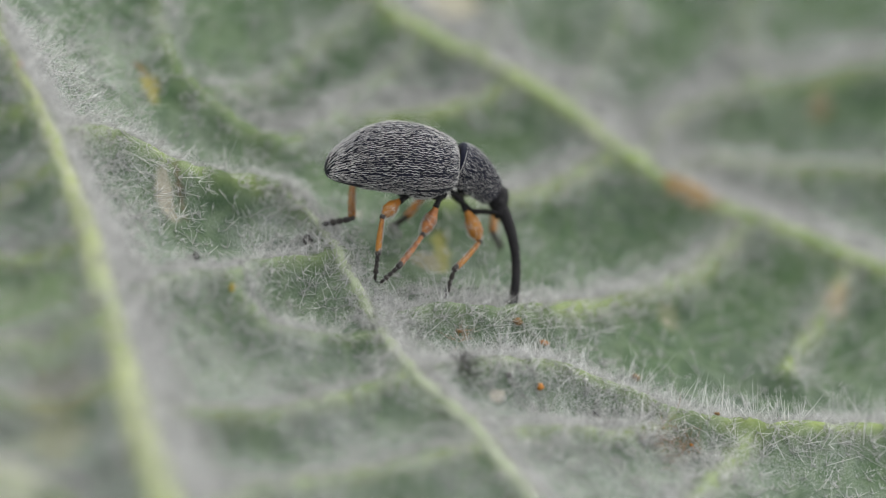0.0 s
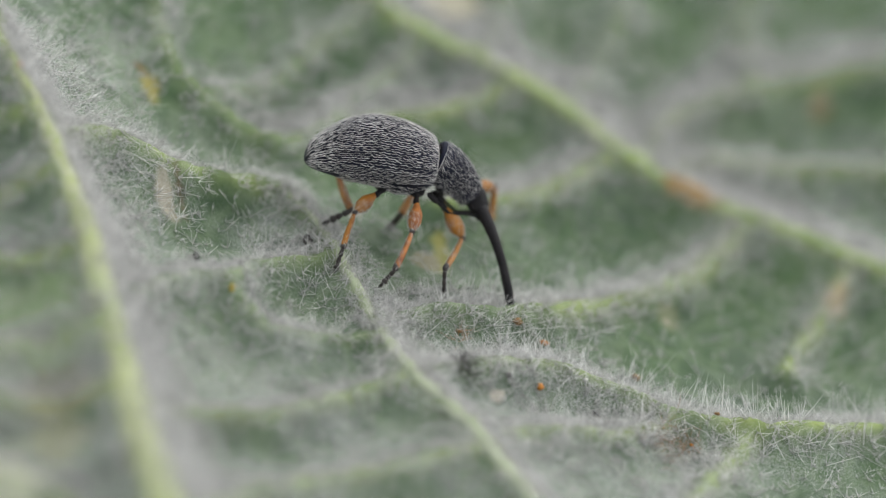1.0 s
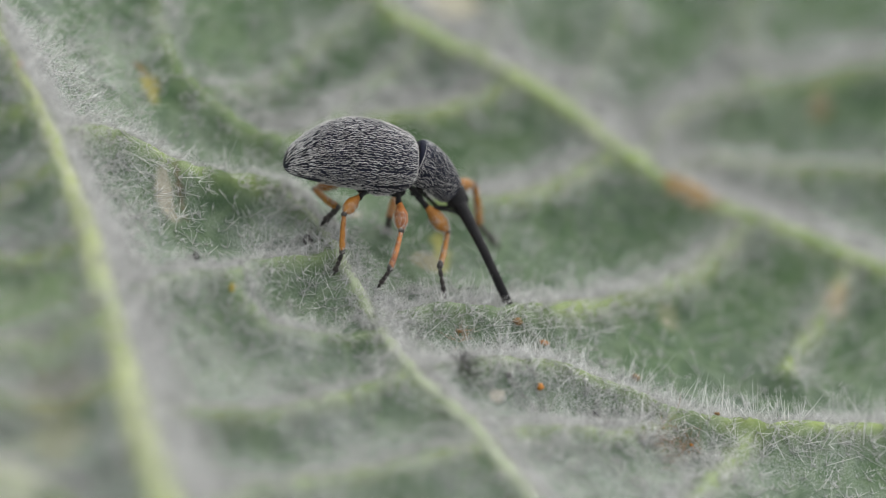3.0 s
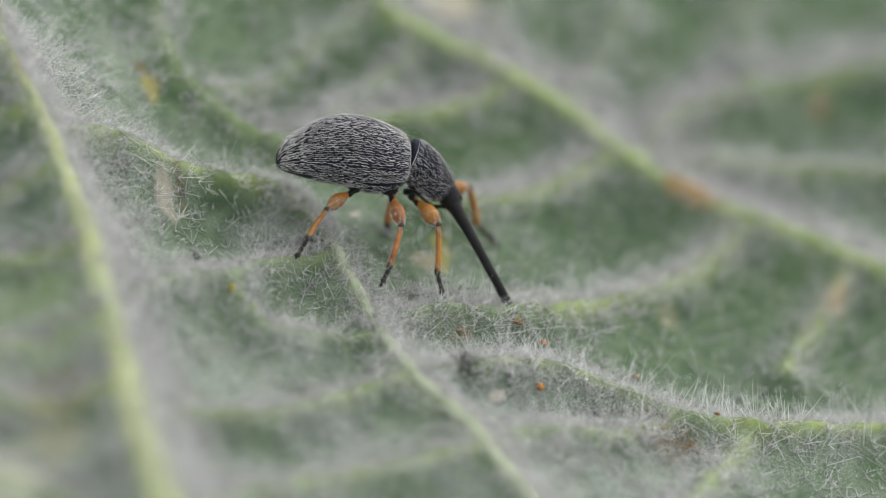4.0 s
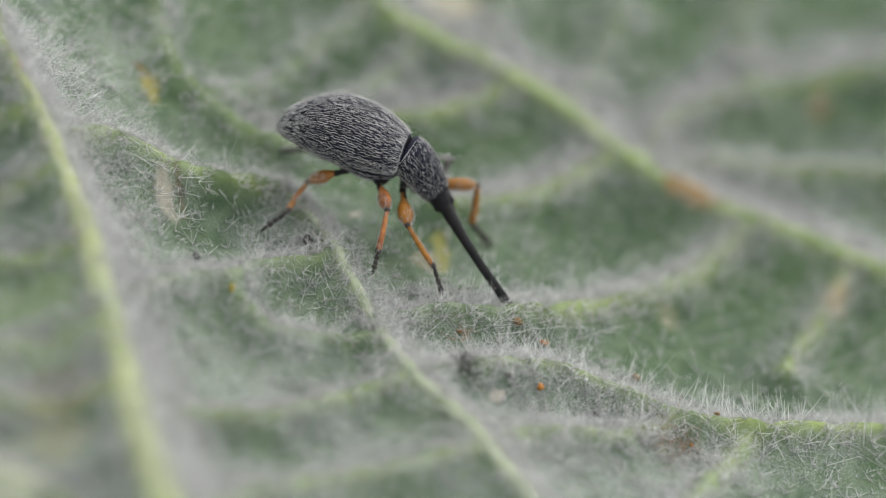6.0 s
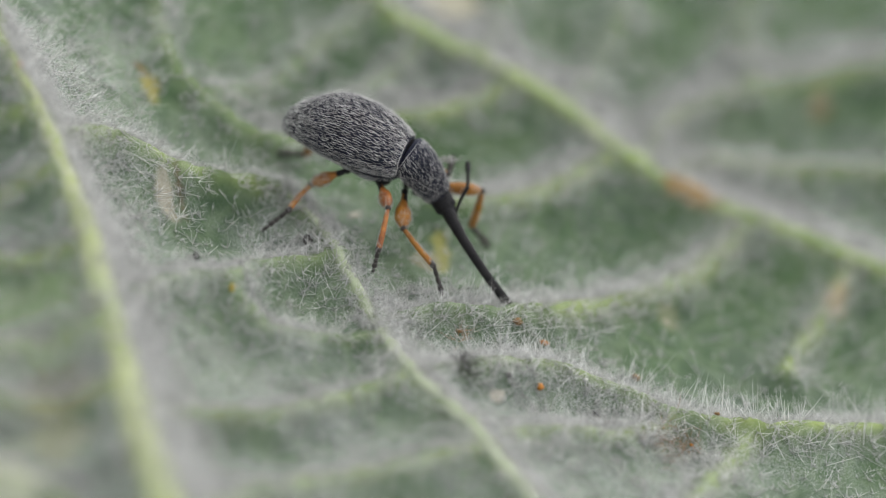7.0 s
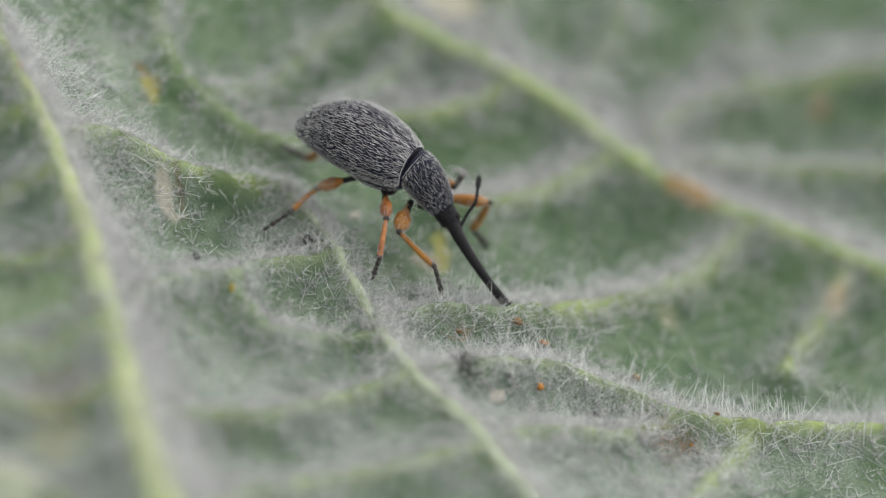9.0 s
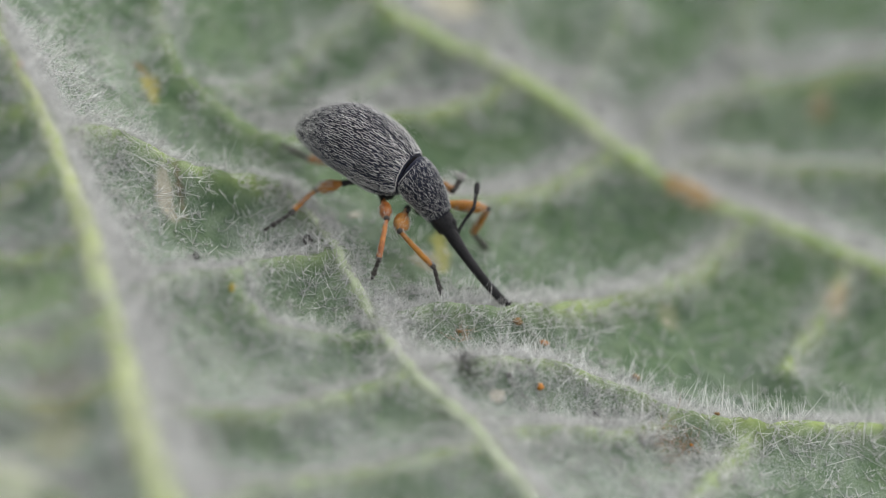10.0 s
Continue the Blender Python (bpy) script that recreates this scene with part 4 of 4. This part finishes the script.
def build_leg(code, lengths, weevil):
    lf, lt, ls = lengths
    fore = code[1] == "F"
    where = ("right " if code[0] == "R" else "left ") + {"H": "hind", "M": "middle", "F": "front"}[code[1]]
    fs, fr = [0, 0.05, 0.20, 0.36, 0.56, 0.73, 0.87, 0.94, 1.0], np.array([0.030, 0.036, 0.040, 0.068, 0.110, 0.112, 0.074, 0.050, 0.030])
    if fore:
        fr = fr * 1.2
    if code == "LF":
        fs, fr = [0, 0.05, 0.14, 0.45, 0.68, 0.84, 0.93, 0.97, 1.0], fr * 0.80
    s = np.linspace(0, 1, 26)
    bow = 0.02 * np.sin(np.pi * s)
    femur = part("femur", mesh_of("femur", *tube(np.stack([s * lf, 0 * s, bow], 1), glide(s, fs, fr), 16, 0.85), ORANGE if code[1] != "M" else RUSTY), weevil, where + " amber-orange thigh")
    tr = np.linspace(-0.10, 0.27, 9)
    part("trochanter", mesh_of("trochanter", *tube(np.stack([tr * lf, 0 * tr, 0 * tr], 1), np.array([0.05, 0.060, 0.055, 0.046, 0.043, 0.046, 0.050, 0.054, 0.03]), 14), BLACK), femur, "black leg base")
    kn = np.linspace(-0.055, 0.045, 9)
    part("knee", mesh_of("knee", *tube(np.stack([lf + kn, 0 * kn, 0 * kn], 1), 0.006 + 0.043 * np.sqrt(np.clip(1 - (kn / 0.056) ** 2, 0, 1)), 14), SMOKY), femur, "dark knee joint")
    part("scale_coat", limb_coat(lf, lambda x: glide(x, fs, fr) * 1.0, 220, 7, 0.45, 0.97), femur, "short pale scales")
    ts, tr2 = [0, 0.06, 0.3, 0.7, 0.92, 1.0], np.array([0.026, 0.036, 0.040, 0.047, 0.049, 0.034]) * (1.3 if code[0] == "L" else 1.0)
    tibia = part("tibia", mesh_of("tibia", *tube(np.stack([s * lt, 0 * s, 0.015 * np.sin(np.pi * s)], 1), glide(s, ts, tr2), 14), RUSTY if code == "RM" else ORANGE), weevil, where + " slender orange shin")
    en = np.linspace(0.86, 1.03, 9)
    part("shin_tip", mesh_of("shin_tip", *tube(np.stack([en * lt, 0 * en, 0 * en], 1), np.array([0.045, 0.0495, 0.051, 0.0515, 0.052, 0.0515, 0.049, 0.041, 0.02]), 14), SMOKY), tibia, "dark tip of the shin")
    part("scale_coat", limb_coat(lt, lambda x: glide(x, ts, tr2), 150, 8, 0.05, 0.97), tibia, "short pale scales")
    shapes = []
    for a, b, r0, r1 in ((0.0, 0.30, 0.026, 0.043), (0.28, 0.52, 0.026, 0.043), (0.50, 0.72, 0.028, 0.054), (0.70, 0.96, 0.020, 0.030)):
        q = np.linspace(0, 1, 8)
        rad = (r0 + (r1 - r0) * q) * np.sqrt(np.clip(1.04 - (2 * q - 1) ** 6, 0, 1))
        shapes.append(tube(np.stack([(a + (b - a) * q) * ls, 0 * q, 0 * q], 1), rad * (1.35 if code[0] == "L" else 1.0), 12))
    tarsus = part("tarsus", mesh_of("tarsus", *merge(*shapes), SMOKY), weevil, where + " dark jointed foot")
    for y in (-1, 1):
        q = np.linspace(0, 1, 7)
        claw = tube(np.stack([(0.94 + 0.12 * q) * ls, y * (0.008 + 0.035 * q), -0.05 * q * q], 1), 0.011 * (1 - 0.85 * q), 8)
        part("claw", mesh_of("claw", *claw, BLACK), tarsus)
    part("scale_coat", limb_coat(ls, lambda x: 0.024 + 0 * x, 50, 9, 0.0, 0.75), tarsus, "short pale scales")
    if code == "LM":
        r = np.random.RandomState(77)
        base = np.array([ls - 0.24, 0.0, -0.12]) + r.normal(size=(90, 3)) * np.array([0.03, 0.09, 0.035])
        part("fluff", hairs_mesh("fluff", base, r.normal(size=(90, 3)), r.uniform(0.04, 0.08, 90), 0.009, SCALE, 0.2, 2), tarsus, "pale plant fluff caught on the foot")
    return femur, tibia, tarsus


def build_weevil():
    weevil = new("weevil")
    weevil.empty_display_size = 0.0005
    tagged(weevil, "grey-scaled long-snouted weevil with orange legs standing on a leaf", "beetle")
    th = np.linspace(0, 2 * np.pi, 60, endpoint=False)
    rings = []
    for x in -1.175 + 2.12 * (0.5 - 0.5 * np.cos(np.pi * np.linspace(0, 1, 50))):
        ring = body_point(np.full(60, x), th, -0.012)
        belly = np.exp(-((x - 0.5) / 0.35) ** 2) * np.clip(-np.cos(th), 0, 1)
        ring[:, 2] -= 0.13 * belly
        rings.append(ring)
    abdomen = part("abdomen", mesh_of("abdomen", *loft(rings), CUTICLE), weevil, "dark grey underside")
    r = np.random.RandomState(14)
    bx, bt = r.uniform(-0.6, 0.9, 900), np.pi + r.uniform(-1.0, 1.0, 900)
    bp = body_point(bx, bt, -0.012)
    bp[:, 2] -= 0.13 * np.exp(-((bx - 0.5) / 0.35) ** 2) * np.clip(-np.cos(bt), 0, 1)
    bn = bp - np.stack([bx, 0 * bx, 0 * bx - 0.05], 1)
    bn /= np.linalg.norm(bn, axis=1)[:, None]
    part("scale_coat", lay_hairs(bp, bn, r.normal(size=(900, 3)) * 0.3 + np.array([-1.0, 0, 0]), r.uniform(0.06, 0.11, 900), 0.006, "scale_coat", 0.05), abdomen, "short pale grey scales")
    for side, seed in ((1, 5), (-1, 6)):
        wing = part("elytron", mesh_of("elytron", *elytron(side), CUTICLE), weevil, "dark furrowed wing case with pale scales")
        part("scale_coat", elytron_coat(side, seed), wing, "rows of short pale grey scales")
    chest = part("pronotum", mesh_of("pronotum", *thorax(), CUTICLE), weevil, "dark pitted fore body with pale scales")
    part("scale_coat", thorax_coat(12), chest, "fine pale grey scales")
    s = np.linspace(0, 1, 8)
    part("neck_ring", mesh_of("neck_ring", *tube(np.stack([0.80 + 0.18 * s, 0 * s, 0.0 - 0.06 * s], 1), np.array([0.24, 0.27, 0.28, 0.28, 0.28, 0.275, 0.265, 0.20]), 30), SOOT), weevil, "black gap between fore body and wing cases")
    # the plates under the chest from which the legs start
    for x, y, z, r in ((0.12, 0.2, -0.47, 0.13), (0.66, 0.18, -0.50, 0.14), (1.07, 0.09, -0.45, 0.09)):
        for m in (1, -1):
            part("coxa", mesh_of("coxa", *ball((x, m * y, z), (r * 1.1, r, r * 0.8)), BLACK), weevil, "black rounded hip")
    # head with the long bent snout; its own space: x along the snout, z on the outer side of the bend
    h = np.array([-0.16, -0.10, 0.0, 0.09, 0.18, 0.27, 0.34])
    head = part("head", mesh_of("head", *tube(np.stack([h, 0 * h, 0.005 * np.arange(7)], 1), np.array([0.12, 0.185, 0.188, 0.168, 0.135, 0.11, 0.09]), 22), BLACK), weevil, "small black head")
    q = np.linspace(0, 1, 46)
    bend = 0.20 * 4 * q * (1 - q) * (1 - 0.25 * (q - 0.5))
    rad = glide(q, [0, 0.08, 0.18, 0.3, 0.6, 0.9, 0.97, 1.0], [0.11, 0.11, 0.100, 0.086, 0.072, 0.075, 0.082, 0.045])
    part("snout", mesh_of("snout", *tube(np.stack([0.05 + (SNOUT - 0.05) * q, 0 * q, bend], 1), rad, 18), BLACK), head, "long thin curved shiny black snout")
    for y in (-1, 1):
        part("eye", mesh_of("eye", *ball((0.10, 0.135 * y, 0.02), (0.075, 0.05, 0.075)), BLACK), head, "black domed eye")
    feelers = []
    for y in (-1, 1):
        u = np.linspace(0, 1, 12)
        scape = tube(np.stack([0.50 * u, 0 * u, 0.03 * np.sin(np.pi * u)], 1), glide(u, [0, 0.7, 1], [0.024, 0.028, 0.036]), 10)
        cord = [tube(np.stack([0.49 + 0.036 * k + 0.040 * u, 0 * u, 0.027 * k + 0.030 * u], 1), 0.029 * np.sqrt(np.clip(1.1 - (2 * u - 1) ** 4, 0, 1)), 10) for k in range(6)]
        club = tube(np.stack([0.70 + 0.21 * u, 0 * u, 0.155 + 0.16 * u], 1), 0.047 * np.sqrt(np.clip(1.02 - np.abs(2 * u - 1) ** 3, 0, 1)), 12)
        feelers.append(part("antenna", mesh_of("antenna", *merge(scape, *cord, club), BLACK), head, "black elbowed antenna with a clubbed end"))
    legs = [(row, build_leg(row[0], row[1], weevil)) for row in LEGS]
    return weevil, head, feelers, legs


weevil, head, feelers, legs = build_weevil()


# ---- small things lying on the leaf ----
GRAINS = [
    ("orange", 2.04, -1.17, 0.082, 0.046, -25),
    ("orange", 2.19, -2.71, 0.064, 0.055, 0),
    ("brown", 3.61, -0.93, 0.050, 0.064, 60),
    ("dark", -3.62, -2.73, 0.091, 0.059, 0),
    ("dark", 3.18, -2.62, 0.041, 0.082, 60),
    ("white", 7.16, 0.16, 0.068, 0.050, 0),
    ("white", 2.83, -2.26, 0.036, 0.032, 0),
    ("white", 6.65, 0.65, 0.032, 0.027, 0),
    ("yellow", -2.89, -3.64, 0.036, 0.155, 90),
    ("dark", -2.08, -1.13, 0.100, 0.082, 0),
    ("orange", -7.15, -3.05, 0.041, 0.036, 0),
    ("brown", 4.98, -1.93, 0.055, 0.032, 0),
    ("brown", 1.52, -1.23, 0.091, 0.055, 0),
    ("dark", 1.28, -0.83, 0.082, 0.041, 0),
    ("dark", 1.66, -2.93, 0.055, 0.041, 0),
    ("paper", 1.59, -3.28, 0.164, 0.109, 20),
    ("paper", -1.53, 0.38, 0.146, 0.073, 0),
    ("paper", 3.82, 1.02, 0.073, 0.050, 0),
    ("white", 6.30, 0.33, 0.027, 0.027, 0),
    ("dark", 0.93, -3.25, 0.055, 0.041, 0),
    ("brown", 0.69, -1.85, 0.055, 0.036, 0),
    ("white", 1.68, -2.86, 0.027, 0.023, 0),
    ("orange", 4.75, -2.53, 0.032, 0.027, 0),
]


def pebble(rx, ry, rz, seed):
    """A small lump with an uneven skin."""
    r = np.random.RandomState(seed)
    v, f = ball((0, 0, 0), (1, 1, 1), 12, 9)
    a, b = r.uniform(0, 6, 3), r.uniform(1.5, 3.0, 3)
    d = 1 + 0.12 * np.sin(v[:, 0] * b[0] * 2 + a[0]) + 0.12 * np.sin(v[:, 1] * b[1] * 2 + a[1]) + 0.08 * np.sin(v[:, 2] * b[2] * 3 + a[2])
    return v * d[:, None] * np.array([rx, ry, rz]), f


def build_grain(kind, x, y, a, b, turn, seed):
    name, material, label, tall, lift = {
        "orange": ("pollen_grain", GRAIN_ORANGE, "small orange grain caught in the leaf hairs", 0.8, 1.3),
        "brown": ("dirt_crumb", GRAIN_BROWN, "small brown crumb caught in the leaf hairs", 0.8, 1.2),
        "dark": ("dirt_crumb", GRAIN_DARK, "small black crumb caught in the leaf hairs", 0.8, 1.0),
        "white": ("white_speck", GRAIN_WHITE, "tiny shiny white speck on the leaf hairs", 0.8, 1.2),
        "yellow": ("plant_scrap", GRAIN_YELLOW, "narrow yellow scrap standing in the leaf hairs", 0.5, 0.4),
        "paper": ("dry_flake", PAPER, "pale dry flake lying on the leaf", 0.22, 0.1)}[kind]
    c = min(a, b) * tall
    if kind == "yellow":
        v, f = pebble(a, a * 0.7, b, seed)
        c = b
    else:
        v, f = pebble(a, b, c, seed)
    ob = new(name, mesh_of(name, v, f, material))
    nrm = Vector(leaf_slope(np.array([x]), np.array([y]))[0])
    m = nrm.to_track_quat("Z", "Y").to_matrix().to_4x4() @ pose(0, 0, 0, 0, 0, turn)
    m.translation = Vector((x, y, float(on_leaf(x, y)) + c * lift)) * MM
    ob.matrix_basis = m
    return tagged(ob, label, "debris")


for k, row in enumerate(GRAINS):
    build_grain(*row, 300 + k)


def build_tangle(name, x, y, n, reach, long, radius, material, label, seed):
    """A clump of short dry fibres."""
    r = np.random.RandomState(seed)
    bx, by = x + r.normal(scale=reach, size=n), y + r.normal(scale=reach, size=n)
    base = np.stack([bx, by, on_leaf(bx, by)], 1)
    way = r.normal(size=(n, 3)) + np.array([0, 0, 0.9])
    return tagged(new(name, hairs_mesh(name, base, way, r.uniform(0.5, 1.2, n) * long, radius, material, 0.25, 3)), label, "debris")


build_tangle("dark_tuft", 0.95, -3.31, 44, 0.11, 0.32, 0.011, GRAIN_DARK, "tuft of dark dry fibres on the leaf", 1)
build_tangle("withered_tuft", 4.43, -2.72, 60, 0.22, 0.28, 0.006, RUST, "patch of rusty brown withered leaf hairs", 2)
build_tangle("withered_tuft", 4.67, -2.5, 30, 0.10, 0.25, 0.006, RUST, "patch of rusty brown withered leaf hairs", 3)
build_tangle("withered_tuft", 0.73, -1.92, 18, 0.08, 0.28, 0.007, RUST, "patch of rusty brown withered leaf hairs", 4)


def build_thread(points, radius, label):
    p = np.array(points, float)
    u = np.linspace(0, len(p) - 1, 40)
    line = np.stack([glide(u, np.arange(len(p)), p[:, k]) for k in range(3)], 1)
    line[:, 2] += on_leaf(line[:, 0], line[:, 1])
    tagged(new("fibre", mesh_of("fibre", *tube(line, np.full(40, radius), 6), SMOKY if radius > 0.006 else LONG_HAIR)), label, "debris")


build_thread([(0.46, -0.64, 0.02), (0.66, -0.66, 0.10), (0.88, -0.42, 0.12), (1.11, -0.36, 0.03)], 0.0065, "thin dark curled fibre lying on the leaf hairs")
build_thread([(1.25, -1.74, 0.12), (1.76, -1.3, 0.22), (2.36, -0.77, 0.22), (3.01, -0.23, 0.12)], 0.0040, "fine pale silk thread stretched over the leaf hairs")


# ---- what moves ----
def frame_of(origin, along, outer):
    """A pose at origin (millimetres) with x along one way and z towards the other."""
    x = Vector(along).normalized()
    y = Vector(outer).cross(x).normalized()
    z = x.cross(y)
    m = Matrix((x, y, z)).transposed().to_4x4()
    m.translation = Vector(origin) * MM
    return m


def track(rows, t):
    rows = np.array(rows, float)
    return np.array([glide(t, rows[:, 0], rows[:, k]) for k in range(1, rows.shape[1])])


def body_pose(t):
    rx, ry, rz, x, y, z = track(BODY_ROWS, t)
    return pose(x * MM, y * MM, z * MM, rx, ry, rz)


def motions():
    times = [k / 10 for k in range(101)]
    bodies = {t: body_pose(t) for t in times}
    walk(weevil, [(t, bodies[t]) for t in times])
    heads = []
    for t in times:
        m = bodies[t]
        tip = m.inverted() @ Vector(DRILL * MM) * (1 / MM)
        along = tip - Vector(NECK)
        turn = radians(float(glide(t, [0, 0.5, 1.0, 1.5, 2.7, 4.5, 7, 10], [-5, 25, 58, 74, 80, 90, 108, 114])))
        outer = math.cos(turn) * Vector(EAST) + math.sin(turn) * Vector(NEAR)
        heads.append((t, frame_of(NECK, along, m.to_3x3().inverted() @ outer)))
    walk(head, heads)
    east, near, rise = np.array(EAST), np.array(NEAR), np.array(RISE)
    for feeler, y in ((feelers[0], -1), (feelers[1], 1)):
        rows = []
        for t, pose_of_head in heads:
            k = float(glide(t, [0, 2.7, 4.2, 10], [0, 0, 1, 1])) if y < 0 else float(glide(t, [0, 5.2, 6.8, 10], [0, 0, 1, 1]))
            whole = bodies[t] @ pose_of_head
            ahead = float(glide(t, [0, 7.0, 8.5, 10], [0.40, 0.40, 0.52, 0.56]))
            folded, raised = -east + 0.1 * rise - 0.25 * y * near, (ahead * east + 0.87 * rise - 0.1 * near if y > 0 else 0.9 * rise - 0.8 * east - 0.5 * near)
            bow_folded, bow_raised = rise - 0.3 * y * near, 0.55 * (0.37 * rise - 0.93 * east) - 0.8 * near
            along, outer = (1 - k) * folded + k * raised, (1 - k) * bow_folded + k * bow_raised
            back = whole.to_3x3().inverted()
            rows.append((t, frame_of((0.30, 0.07 * y, 0.05), back @ Vector(along), back @ Vector(outer))))
        walk(feeler, rows)
    for (code, (lf, lt, ls), start, feet, ankles, knees), (femur, tibia, tarsus) in legs:
        rows = ([], [], [])
        for t in times:
            m = bodies[t]
            back = m.inverted()
            hip = np.array(m @ Vector(np.array(start) * MM)) / MM
            foot, ankle = track(feet, t), track(ankles, t)
            ankle = foot + ankle / np.linalg.norm(ankle) * ls
            pole = np.array(m.to_3x3() @ Vector(track(knees, t)))
            d = ankle - hip
            dist = np.linalg.norm(d)
            reach = min(max(dist, abs(lf - lt) + 0.01), lf + lt - 0.002)
            d /= dist
            ankle = hip + d * reach
            a = (lf * lf - lt * lt + reach * reach) / (2 * reach)
            side = pole - (pole @ d) * d
            side /= np.linalg.norm(side)
            knee = hip + d * a + side * math.sqrt(max(lf * lf - a * a, 0))
            for row, p, way in zip(rows, (hip, knee, ankle), (knee - hip, ankle - knee, foot - ankle)):
                row.append((t, back @ frame_of(p, way, side + 0.05 * pole)))
        for one, row in zip((femur, tibia, tarsus), rows):
            walk(one, row)


motions()
